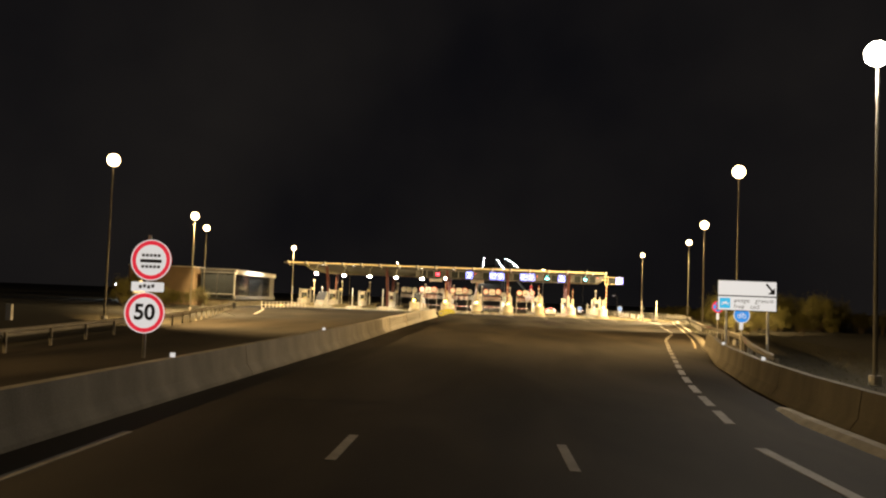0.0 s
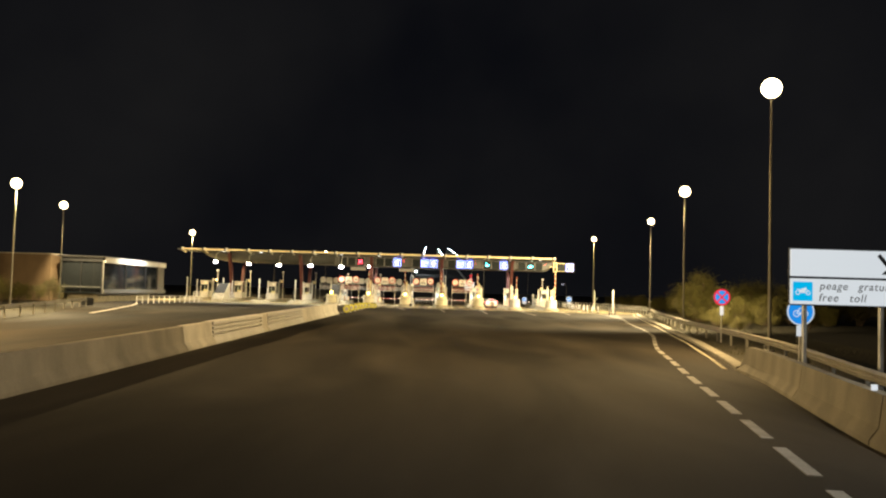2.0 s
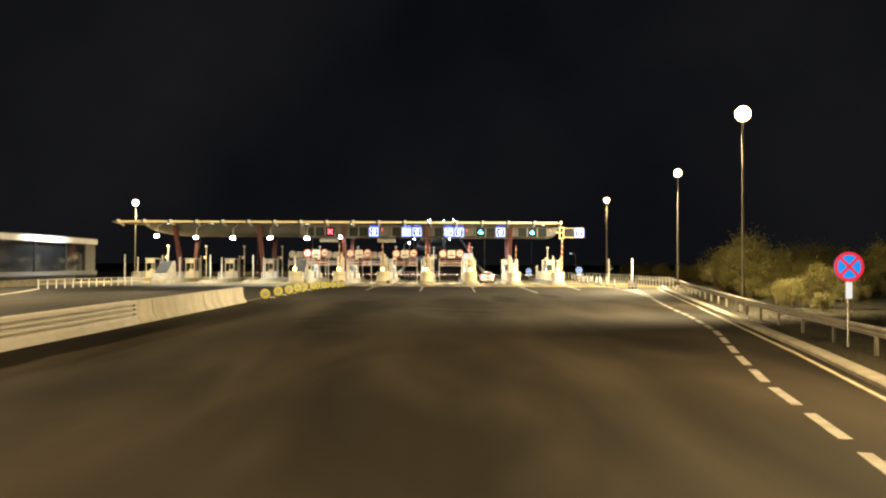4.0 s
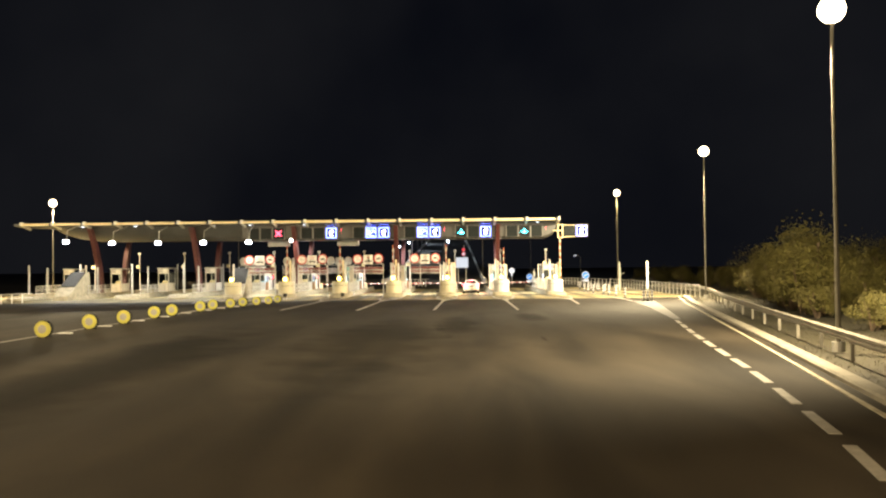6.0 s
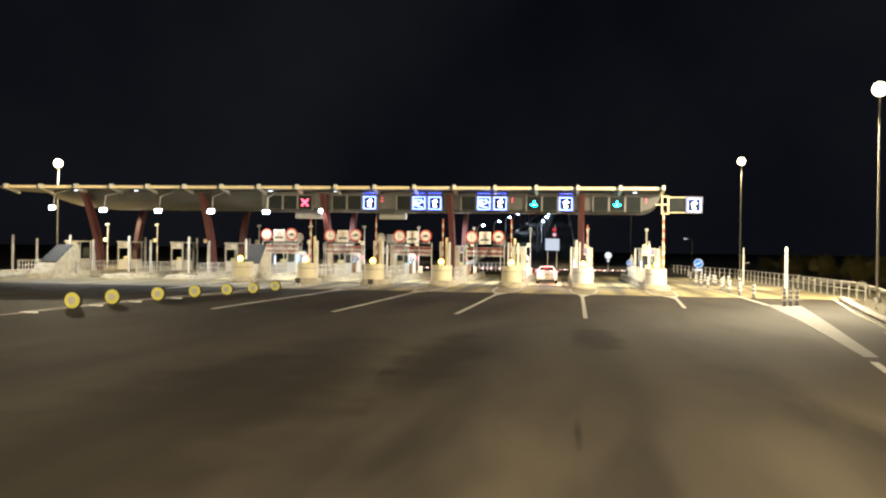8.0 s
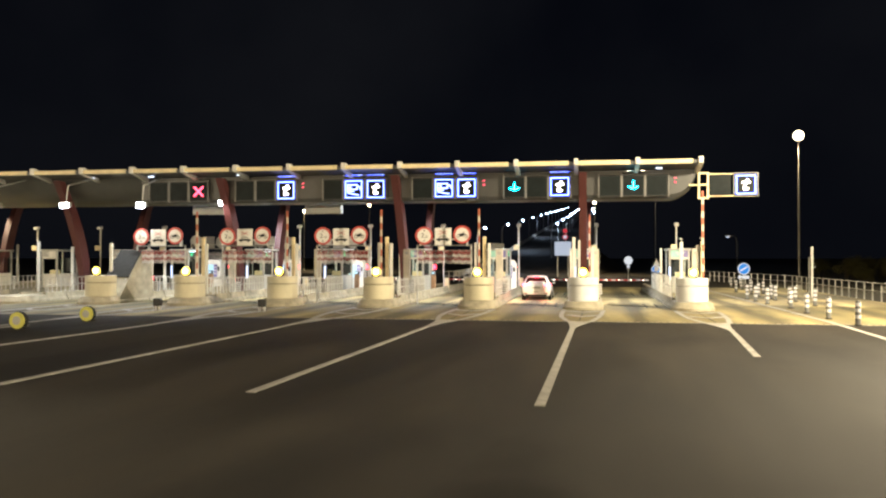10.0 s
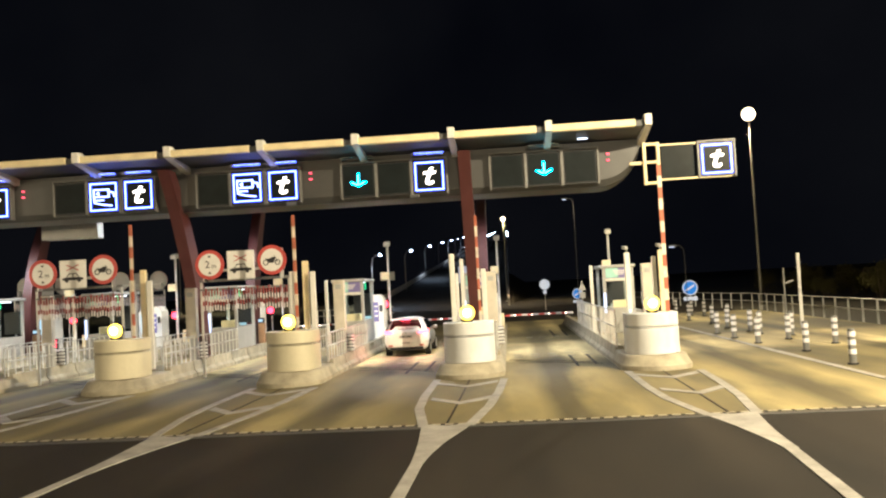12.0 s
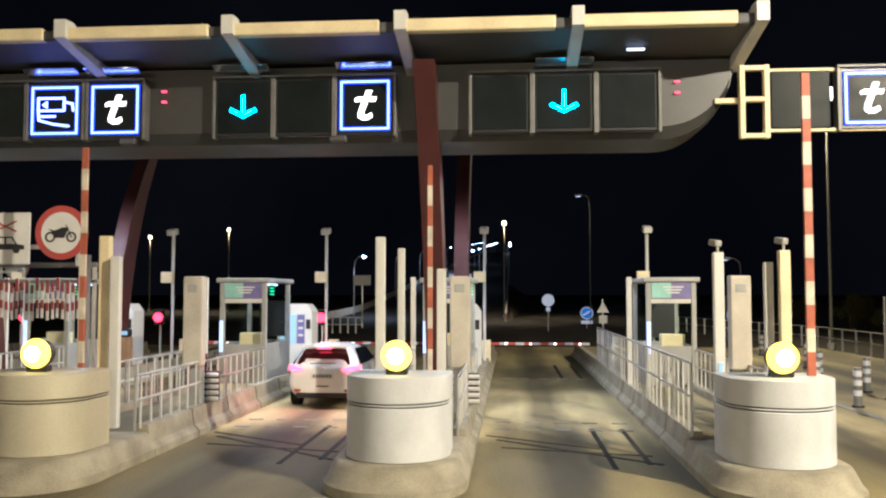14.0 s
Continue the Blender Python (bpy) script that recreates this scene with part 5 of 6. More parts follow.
def car_symbol(bm, cx, cz, s, y):
    prism_xz(bm, [(cx + u * s, cz + v * s) for u, v in ((-1.2, -0.24), (-1.22, 0.0), (-0.8, 0.1), (0.75, 0.1), (1.2, 0.02), (1.22, -0.24))], y - 0.004, y + 0.004)
    strokes(bm, [[(cx + u * s, cz + v * s) for u, v in line] for line in ([(-0.72, 0.1), (-0.4, 0.5), (0.42, 0.5), (0.7, 0.1)], [(0.02, 0.1), (0.02, 0.5)])], 0.09 * s, y, 0.008)
    for dx in (-0.72, 0.72):
        cyl(bm, (cx + dx * s, y, cz - 0.26 * s), 0.22 * s, 0.01, 14, "y")


def bracket_bm():
    bm = BM()
    box(bm, (0, 0.1, 0.3), (2.9, 0.06, 0.08), 0.01)
    for dx in (-1.3, 1.3):
        box(bm, (dx, 0.24, 0.15), (0.06, 0.3, 0.4), 0.01)
    return bm


def height_gate(cx, back=False):
    t = thing("height_gate", (cx, 142.9, 0), "height gate with signs and red and white strips", "height gate", "height gates")
    if back:
        t.matrix_basis = pose(cx, 159.3, 0, 0, 0, 180)
        tagged(t, "height gate of the other direction, grey sign backs", "height gate", "height gates")
    for dx, dz in ((-1.05, 3.74), (1.05, 3.79)):
        bm = BM()
        cyl(bm, (dx, -0.098, dz), 0.485, 0.012, 36, "y")
        part("sign_back", bm, GREYW, t, "grey back of a sign")
    bm = BM()
    box(bm, (0, -0.098, 3.69), (0.9, 0.012, 0.92))
    part("sign_back", bm, GREYW, t, "grey back of a sign")
    for dx in (-1.5, 1.5):
        bm = BM()
        box(bm, (dx, 0.25, 1.6), (0.07, 0.07, 3.2), 0.01)
        part("gate_post", bm, GALV, t)
    bm = BM()
    box(bm, (0, 0.25, 3.22), (3.1, 0.09, 0.09), 0.01)
    box(bm, (0, 0.25, 2.92), (3.1, 0.07, 0.07), 0.01)
    part("crossbar", bm, FRAMEM, t)
    sway = random.Random(7)
    for k in range(30):
        bm = BM()
        x = -1.42 + 2.84 * k / 29
        dz = 0.025 * math.sin(k * 1.7) + sway.uniform(-0.015, 0.015)
        tip = 0.08 if k % 2 else 0.0
        box(bm, (x, 0.2, 2.55 + tip / 2 + dz), (0.05, 0.02, 0.66 + tip), 0.004, (sway.uniform(-2, 2), sway.uniform(-1.5, 1.5), 0))
        st = part("strip", bm, STRIPW, t)
        for zz, hh in ((2.8 + tip / 2, 0.16 + tip), (2.47, 0.15)):
            bm = BM()
            box(bm, (x, 0.185, zz + dz), (0.054, 0.014, hh))
            part("red_band", bm, STRIPR, st)
    s = part("sign_bracket", bracket_bm(), GALV, t)
    s.location = (0, -0.12, 3.24)
    m = WHITEP
    p = disc_sign(t, (-1.05, 3.74), 0.49, REDP, m, -0.12)
    letters("2", 0.34, BLACKP, p, (-1.12, -0.148, 3.74))
    letters("m", 0.22, BLACKP, p, (-0.9, -0.148, 3.69))
    bm = BM()
    prism_xz(bm, [(-1.11, 4.04), (-0.99, 4.04), (-1.05, 3.96)], -0.152, -0.14)
    prism_xz(bm, [(-1.11, 3.44), (-1.05, 3.52), (-0.99, 3.44)], -0.152, -0.14)
    part("pointer", bm, BLACKP, p)
    bm = BM()
    box(bm, (0, -0.12, 3.69), (0.92, 0.03, 0.94), 0.012)
    q = part("square_plate", bm, m, t, "white square plate with a car under a red cross")
    bm = BM()
    car_symbol(bm, 0, 3.56, 0.3, -0.144)
    part("car_pictogram", bm, BLACKP, q)
    bm = BM()
    strokes(bm, [[(-0.2, 3.82), (0.2, 4.0)], [(-0.2, 4.0), (0.2, 3.82)]], 0.03, -0.144, 0.01)
    part("red_cross", bm, REDP, q)
    p = disc_sign(t, (1.05, 3.79), 0.49, REDP, m, -0.12)
    bm = BM()
    motorcycle(bm, 1.05, 3.79, 0.32, -0.148)
    part("motorcycle_pictogram", bm, BLACKP, p)


for cx in (9.45, 3.7, -1.95, -7.25):
    height_gate(cx)
for cx in (-1.46, -6.74, -12.0):
    height_gate(cx, True)


def sign_pole(t, h, r=0.035):
    bm = BM()
    cyl(bm, (0, 0.06, h / 2), r, h, 10)
    part("pole", bm, GALV, t)


# speed sign on the barrier
t = thing("speed_sign", (-4.72, 15.1, 0.78), "two round red-rimmed signs and a small plate", "traffic sign")
sign_pole(t, 2.6)
p = disc_sign(t, (0, 0.95), 0.43, SIGN_RED_GLOW, SIGN_GLOW)
letters("50", 0.46, BLACKP, p, (0, -0.028, 0.95), bold=0.013)
bm = BM()
ring(bm, (0, -0.022, 0.95), 0.415, 0.435, 0.014, 36)
part("white_rim", bm, SIGN_GLOW, p, "thin white rim")
bm = BM()
box(bm, (0.03, 0, 1.5), (0.7, 0.03, 0.2), 0.02)
q = part("distance_plate", bm, SIGN_GLOW, t, "small white distance plate")
bars(q, FRAMEM, [((-0.12 + 0.09 * k, -0.02, 1.52 if k % 2 else 1.5), (0.06, 0.012, 0.07)) for k in range(4)])
p = disc_sign(t, (0.08, 2.07), 0.43, SIGN_RED_GLOW, SIGN_GLOW)
bm = BM()
box(bm, (0.08, -0.026, 2.05), (0.46, 0.012, 0.07))
part("black_bar", bm, BLACKP, p)
bars(p, FRAMEM, [((-0.09 + 0.085 * k, -0.026, z), (0.06, 0.012, 0.06)) for z in (2.17, 1.93) for k in range(5)])
bm = BM()
ring(bm, (0.08, -0.022, 2.07), 0.415, 0.435, 0.014, 36)
part("white_rim", bm, SIGN_GLOW, p, "thin white rim")

# direction panel on the verge
t = thing("direction_panel", (15.55, 40.5, 0), "large white direction panel on two steel posts", "road sign")
for dx in (-1.0, 1.05):
    bm = BM()
    box(bm, (dx, 0.1, 1.8), (0.1, 0.12, 3.7), 0.01)
    part("post", bm, GALV, t)
bm = BM()
box(bm, (0, 0, 3.36), (2.86, 0.05, 0.72), 0.02)
a = part("upper_plate", bm, SIGN_GLOW, t, "plain white upper plate")
for z, h in ((3.36, 0.79), (2.6, 0.75)):
    bm = BM()
    box(bm, (0, 0.03, z), (2.93, 0.03, h), 0.01)
    part("plate_backing", bm, DARK, t, "thin dark edging behind the plate")
bm = BM()
strokes(bm, [[(0.95, 3.58), (1.24, 3.24)]], 0.1, -0.035, 0.014)
prism_xz(bm, [(1.34, 3.1), (1.34, 3.42), (1.0, 3.1)], -0.044, -0.028)
part("arrow", bm, BLACKP, a, "black slanting arrow")
bm = BM()
box(bm, (0, 0, 2.6), (2.86, 0.05, 0.68), 0.02)
b = part("lower_plate", bm, SIGN_GLOW, t, "white lower plate with black words")
bm = BM()
box(bm, (-1.1, -0.03, 2.6), (0.52, 0.014, 0.5), 0.004)
c = part("blue_square", bm, SIGN_CYAN_GLOW, b, "blue square with a white motorcycle")
bm = BM()
motorcycle(bm, -1.1, 2.62, 0.22, -0.042)
part("pictogram", bm, SIGN_GLOW, c)
for word, wx, wz in (("peage", -0.28, 2.75), ("gratuit", 0.82, 2.75), ("free", -0.42, 2.44), ("toll", 0.36, 2.44)):
    letters(word, 0.29, BLACKP, b, (wx, -0.03, wz), slant=0.2, space=1.14)

# cycle sign and no-stopping sign
t = thing("cycle_sign", (17.14, 46.7, -0.16), "round blue cycle sign on a thin pole", "traffic sign")
sign_pole(t, 2.55)
bm = BM()
cyl(bm, (0, 0, 2.15), 0.46, 0.03, 32, "y")
p = part("plate", bm, SIGN_BLUE_GLOW, t, "round blue plate")
bm = BM()
for dx in (-0.14, 0.14):
    ring(bm, (dx, -0.022, 2.08), 0.09, 0.12, 0.01, 18)
strokes(bm, [[(-0.14, 2.08), (-0.04, 2.26), (0.1, 2.26), (0.14, 2.08)], [(-0.14, 2.08), (0.0, 2.08), (0.1, 2.26)]], 0.025, -0.022, 0.01)
part("cycle_pictogram", bm, SIGN_GLOW, p)
bm = BM()
ring(bm, (0, -0.02, 2.15), 0.42, 0.465, 0.014, 36)
part("white_rim", bm, SIGN_GLOW, p, "thin white rim")
bm = BM()
box(bm, (-0.02, 0, 1.5), (0.22, 0.03, 0.36), 0.01)
part("small_plate", bm, SIGN_GLOW, t)
t = thing("no_stopping_sign", (20.5, 64.1, 0), "round blue and red no-stopping sign on a pole", "traffic sign")
sign_pole(t, 2.8)
bm = BM()
cyl(bm, (0, 0, 2.45), 0.45, 0.03, 36, "y")
p = part("plate", bm, SIGN_BLUE_GLOW, t, "round blue plate")
bm = BM()
ring(bm, (0, -0.02, 2.45), 0.36, 0.455, 0.016, 36)
strokes(bm, [[(-0.25, 2.2), (0.25, 2.7)], [(-0.25, 2.7), (0.25, 2.2)]], 0.09, -0.02, 0.014)
part("red_cross", bm, SIGN_RED_GLOW, p)
bm = BM()
box(bm, (0, 0, 1.72), (0.2, 0.03, 0.5), 0.01)
part("small_plate", bm, SIGN_GLOW, t)
# signs beyond the lanes
t = thing("far_round_sign", (21.3, 190, 0), "round white sign with a plate, behind the lanes", "traffic sign")
sign_pole(t, 2.4)
bm = BM()
cyl(bm, (0, 0, 2.25), 0.45, 0.04, 28, "y")
part("plate", bm, SIGN_GLOW, t)
bm = BM()
box(bm, (0, 0, 1.6), (0.3, 0.04, 0.3), 0.01)
part("small_plate", bm, SIGN_GLOW, t)
for x, y, z, r in ((30.2, 173, 1.6, 0.5), (24.6, 196, 1.2, 0.5)):
    t = thing("far_blue_sign", (x, y, 0), "round blue sign with a white plate, behind the lanes", "traffic sign", "far blue signs")
    sign_pole(t, z)
    bm = BM()
    cyl(bm, (0, 0, z), r, 0.04, 28, "y")
    p = part("plate", bm, SIGN_BLUE_GLOW, t)
    bm = BM()
    ring(bm, (0, -0.03, z), r * 0.86, r, 0.012, 28)
    strokes(bm, [[(-r * 0.5, z - 0.15), (r * 0.5, z + 0.15)]], 0.12, -0.03, 0.012)
    part("white_mark", bm, SIGN_GLOW, p)
    bm = BM()
    box(bm, (0, 0, z - r - 0.22), (0.9, 0.04, 0.26), 0.01)
    part("small_plate", bm, SIGN_GLOW, t)
t = thing("white_road_sign", (13.7, 211, 0), "bright white panel sign on posts behind the lanes", "road sign")
for dx in (-0.7, 0.7):
    bm = BM()
    box(bm, (dx, 0.08, 2.3), (0.1, 0.1, 4.6))
    part("post", bm, GALV, t)
bm = BM()
box(bm, (0, 0, 3.75), (2.2, 0.06, 1.85), 0.02)
part("plate", bm, SIGN_GLOW, t)
bm = BM()
cyl(bm, (0.3, 0, 5.3), 0.36, 0.05, 24, "y")
part("red_disc", bm, SIGN_RED_GLOW, t)
bm = BM()
cyl(bm, (0.3, -0.03, 5.3), 0.24, 0.02, 24, "y")
part("disc_face", bm, SIGN_GLOW, t)
bm = BM()
cyl(bm, (0.3, 0, 6.1), 0.3, 0.05, 24, "y")
part("red_disc", bm, SIGN_RED_GLOW, t)
bm = BM()
cyl(bm, (0.4, 0.06, 5.6), 0.05, 2.6, 8)
part("mast", bm, GALV, t)


# ---- rollers between the two directions ----
roll = None
for x, y in ((-2.05, 87.1), (-2.0, 90.8), (-1.9, 94), (-2.0, 98), (-1.9, 100.25), (-1.95, 105.2), (-2.1, 108.2), (-2.0, 111.8), (-2.3, 116.2), (-2.3, 120.2), (-2.2, 123.8), (-2.4, 128.2)):
    if roll is None:
        roll = thing("yellow_roller", (x, y, road_z(x, y)), "yellow plastic disc marker with a black rim", "lane marker", "yellow lane markers")
        bm = BM()
        cyl(bm, (0, 0.1, 0.3), 0.3, 0.18, 28, "y")
        part("rim", bm, RUBBER, roll)
        bm = BM()
        cyl(bm, (0, -0.005, 0.3), 0.285, 0.05, 28, "y")
        cyl(bm, (0, -0.035, 0.3), 0.2, 0.02, 28, "y", 0.17)
        part("yellow_face", bm, YELLOWP, roll)
        bm = BM()
        cyl(bm, (0, -0.047, 0.3), 0.15, 0.012, 20, "y")
        part("hub", bm, GREYW, roll, "dull grey hub")
        bm = BM()
        box(bm, (0, 0.16, 0.02), (0.4, 0.35, 0.04))
        part("foot", bm, RUBBER, roll)
    else:
        copy_thing(roll, pose(x, y, road_z(x, y)))
for x, y in ((-2.05, 88.8), (-2.0, 92.3), (-2.0, 96), (-2.0, 99.3), (-2.0, 102.8), (-2.1, 107), (-2.15, 110.1), (-2.3, 114.2)):
    bm = BM()
    box(bm, (0, 0, 0.01), (0.5, 0.25, 0.04), 0.01)
    solid("road_stud", bm, WHITEP, "white road stud between the yellow discs", "road stud", "road studs", at=(x, y, road_z(x, y)))
bm = BM()
sweep(bm, [(-0.06, -0.01), (0.06, -0.01), (0.06, 0.012), (-0.06, 0.012)], [(median_x(y) - 0.1, y, road_z(median_x(y) - 0.1, y) + 0.006) for y in np.linspace(84, 126, 24)])
solid("median_line", bm, PAINT, "thin white line under the yellow discs", "road marking", kind="structure")

# ---- marker posts beside the outer lane ----
mk = None
for x, y in ((27.1, 123.5), (27.5, 123.9), (27.9, 124.2), (27.2, 131.3), (27.1, 134.9), (27.1, 138.5), (27.3, 142.6), (29.0, 144.8), (26.9, 146.3), (28.3, 147.4), (26.8, 149.1), (29.0, 149.2), (28.2, 150.6), (26.8, 151.8), (28.3, 152.3), (28.1, 155.3), (28.4, 159.5), (29.3, 160), (27.9, 162.7), (29.6, 166.6), (29.2, 168.2), (29, 172)):
    if mk is None:
        mk = thing("marker_bollard", (x, y, 0), "white flexible marker post with reflective bands", "bollard", "flexible marker posts")
        bm = BM()
        cyl(bm, (0, 0, 0.02), 0.14, 0.04, 14)
        part("foot", bm, RUBBER, mk)
        bm = BM()
        cyl(bm, (0, 0, 0.48), 0.095, 0.92, 14, r2=0.085)
        part("tube", bm, FRAMEM, mk, "dull grey tube", smooth=True)
        for z in (0.34, 0.58, 0.8):
            bm = BM()
            cyl(bm, (0, 0, z), 0.1, 0.13, 14)
            part("reflective_band", bm, REFLECT, mk)
    else:
        copy_thing(mk, pose(x, y, 0))
post(29.95, 134.8, 3.2, 0.16, WHITE, 0.0, "tall white post on the outer lane's verge")
post(31.3, 154.9, 3.25, 0.14, WHITE, 0.0, "tall white post on the outer lane's verge")
t = thing("armed_post", (32.7, 161.5, 0), "thin grey post with a short side arm", "post")
bm = BM()
cyl(bm, (0, 0, 1.3), 0.05, 2.6, 8)
part("post", bm, GREYW, t)
bm = BM()
box(bm, (0.25, 0, 1.85), (0.45, 0.1, 0.1), 0.02, (0, -15, 0))
part("arm", bm, GREYW, t)


def fence(path, label, h=1.05, step=1.6, m=GALV):
    t = thing("railing_fence", (path[0][0], path[0][1], 0), label, "fence", "railing fences")
    ox, oy = path[0]
    for z in (h, h * 0.55):
        bm = BM()
        tube(bm, [(x - ox, y - oy, z) for x, y in path], 0.03, 6)
        part("rail", bm, m, t)
    for (x0, y0), (x1, y1) in zip(path, path[1:]):
        d = math.hypot(x1 - x0, y1 - y0)
        n = max(1, round(d / step))
        for k in range(n):
            bm = BM()
            box(bm, (x0 + (x1 - x0) * k / n - ox, y0 + (y1 - y0) * k / n - oy, h / 2), (0.08, 0.08, h))
            part("fence_post", bm, m, t)
    return t


fence([(33.6, 131), (33.9, 150), (33.9, 172), (30, 196)], "galvanised post and rail fence behind the outer lane")
fence([(-29.2, 117), (-28.2, 124), (-26.0, 134)], "pale post and rail fence on the far verge", 0.85, 1.3, WHITE)
bm = BM()
sweep(bm, [(-0.14, -0.1), (0.14, -0.1), (0.14, 0.03), (-0.14, 0.03)], [(x, y, road_z(x, y)) for x, y in ((-20.6, 82), (-22.8, 92), (-26.3, 107), (-29.0, 116.5))])
solid("entrance_kerb", bm, CONC, "pale flush kerb beside the entrance to the building", "kerb", kind="structure")

# ---- the car at the barrier ----
def build_car(x, y):
    t = thing("hatchback_car", (x, y, 0), "white rounded small hatchback with lit tail lamps, waiting", "car")
    # along y: half width at sill, belly and belt, then roof, with their heights
    sect = [(-0.02, 0.60, 0.66, 0.60, 0.36, 0.40, 0.60, 0.80, 0.84, 0.87), (0.05, 0.72, 0.80, 0.74, 0.60, 0.30, 0.56, 0.88, 0.97, 1.0), (0.2, 0.78, 0.86, 0.80, 0.64, 0.24, 0.56, 0.94, 1.12, 1.16),
            (0.38, 0.80, 0.87, 0.82, 0.62, 0.2, 0.56, 0.96, 1.30, 1.36), (0.55, 0.80, 0.87, 0.83, 0.60, 0.2, 0.56, 0.97, 1.38, 1.45), (1.0, 0.80, 0.87, 0.83, 0.60, 0.2, 0.56, 0.97, 1.40, 1.48),
            (1.7, 0.80, 0.87, 0.83, 0.60, 0.2, 0.56, 0.95, 1.40, 1.48), (2.3, 0.80, 0.87, 0.83, 0.6, 0.2, 0.56, 0.93, 1.30, 1.38), (2.9, 0.80, 0.87, 0.82, 0.64, 0.2, 0.56, 0.9, 1.0, 1.04),
            (3.4, 0.79, 0.85, 0.79, 0.6, 0.2, 0.54, 0.82, 0.9, 0.94), (3.8, 0.72, 0.77, 0.72, 0.5, 0.24, 0.5, 0.72, 0.78, 0.8), (3.96, 0.55, 0.6, 0.55, 0.4, 0.34, 0.48, 0.62, 0.66, 0.68)]
    bm = BM()
    rows = []
    for yy, w0, w1, w2, w3, z0, z1, z2, z3, z4 in sect:
        half = [(w0 * 0.7, z0), (w0, z0 + 0.06), (w1, z1), (w1 * 0.99, (z1 + z2) / 2), (w2, z2), (w3, z3), (w3 * 0.72, (z3 + z4) / 2 + 0.03), (w3 * 0.3, z4)]
        rows.append([bm.verts.new((-u, yy, w)) for u, w in half] + [bm.verts.new((u, yy, w)) for u, w in half[::-1]])
    n = len(rows[0])
    for r, s in zip(rows, rows[1:]):
        for i in range(n):
            bm.faces.new((r[i], r[(i + 1) % n], s[(i + 1) % n], s[i]))
    bm.faces.new(rows[0]); bm.faces.new(rows[-1][::-1])
    body = part("body", bm, CARW, t, "glossy white body", True)
    md = body.modifiers.new("round", "SUBSURF")
    md.levels = md.render_levels = 2
    bm = BM()
    out = [(-0.63, 0.155, 1.0), (-0.3, 0.1, 0.965), (0.3, 0.1, 0.965), (0.63, 0.155, 1.0), (0.6, 0.24, 1.13), (0.5, 0.4, 1.335), (0.0, 0.37, 1.355), (-0.5, 0.4, 1.335), (-0.6, 0.24, 1.13)]
    a = [bm.verts.new(p) for p in out]
    b = [bm.verts.new((u, v - 0.045, w + 0.03)) for u, v, w in out]
    bm.faces.new(a[::-1]); bm.faces.new(b)
    for i in range(9):
        bm.faces.new((a[i], a[(i + 1) % 9], b[(i + 1) % 9], b[i]))
    part("rear_window", bm, GLIMMER_GLASS, body, "rear window with a red glimmer put into its colour")
    bm = BM()
    box(bm, (0, 0.36, 1.425), (1.08, 0.3, 0.05), 0.022)
    part("spoiler", bm, CARW, body, "", True)
    bm = BM()
    box(bm, (0, 0.06, 1.05), (0.62, 0.02, 0.022), 0.008, (-20, 0, 8))
    part("rear_wiper", bm, DARK, body)
    for s in (-1, 1):
        bm = BM()
        lens = [(0.44, 0.02, 0.90), (0.62, 0.03, 0.86), (0.84, 0.2, 0.88), (0.86, 0.34, 0.99), (0.78, 0.16, 1.0), (0.6, 0.06, 0.97)]
        a = [bm.verts.new((s * u, v, w)) for u, v, w in lens]
        b = [bm.verts.new((s * (u + 0.015), v - 0.05, w)) for u, v, w in lens]
        bm.faces.new(a); bm.faces.new(b[::-1])
        for i in range(6):
            bm.faces.new((a[i], a[(i + 1) % 6], b[(i + 1) % 6], b[i]))
        part("tail_lamp", bm, TAIL, t, "glowing pinkish red tail lamp")
        bm = BM()
        a = [bm.verts.new((s * u, yy, z)) for u, yy, z in ((0.81, 0.5, 1.0), (0.815, 2.6, 0.97), (0.64, 2.1, 1.33), (0.62, 0.85, 1.36))]
        b = [bm.verts.new((v.co.x + s * 0.03, v.co.y, v.co.z + 0.01)) for v in a]
        bm.faces.new(a); bm.faces.new(b[::-1])
        for i in range(4):
            bm.faces.new((a[i], a[(i + 1) % 4], b[(i + 1) % 4], b[i]))
        part("side_window", bm, GLASS, body)
        bm = BM()
        box(bm, (s * 0.93, 2.45, 0.99), (0.18, 0.1, 0.13), 0.045)
        part("mirror", bm, CARW, body)
        bm = BM()
        box(bm, (s * 0.6, -0.005, 0.42), (0.16, 0.03, 0.06), 0.012)
        part("reflector", bm, REDP, body)
    bm = BM()
    box(bm, (0, 0.2, 1.4), (0.34, 0.03, 0.04), 0.012)
    part("brake_lamp", bm, TAIL, t, "high red brake lamp")
    bm = BM()
    cyl(bm, (0, 0.0, 0.9), 0.045, 0.03, 16, "y")
    part("badge", bm, ALLOY, body)
    bm = BM()
    box(bm, (0, -0.025, 0.76), (0.54, 0.03, 0.13), 0.01)
    pl = part("number_plate", bm, WHITEP, t, "white plate with dark bars")
    bars(pl, BLACKP, [((-0.2 + 0.066 * k, -0.043, 0.76), (0.04, 0.01, 0.075)) for k in range(7)], "plate_bar")
    # Black strip stands in for the shadow along the white bumper's lower edge.
    bm = BM()
    box(bm, (0, 0.08, 0.3), (1.3, 0.2, 0.12), 0.05)
    part("bumper_shade", bm, DARK, body, "black strip standing for the shadow low on the bumper", True)
    bm = BM()
    box(bm, (0, -0.03, 0.52), (0.3, 0.03, 0.03), 0.01)
    part("bumper_slot", bm, DARK, body)
    for s in (-1, 1):
        for yy in (0.72, 3.2):
            bm = BM()
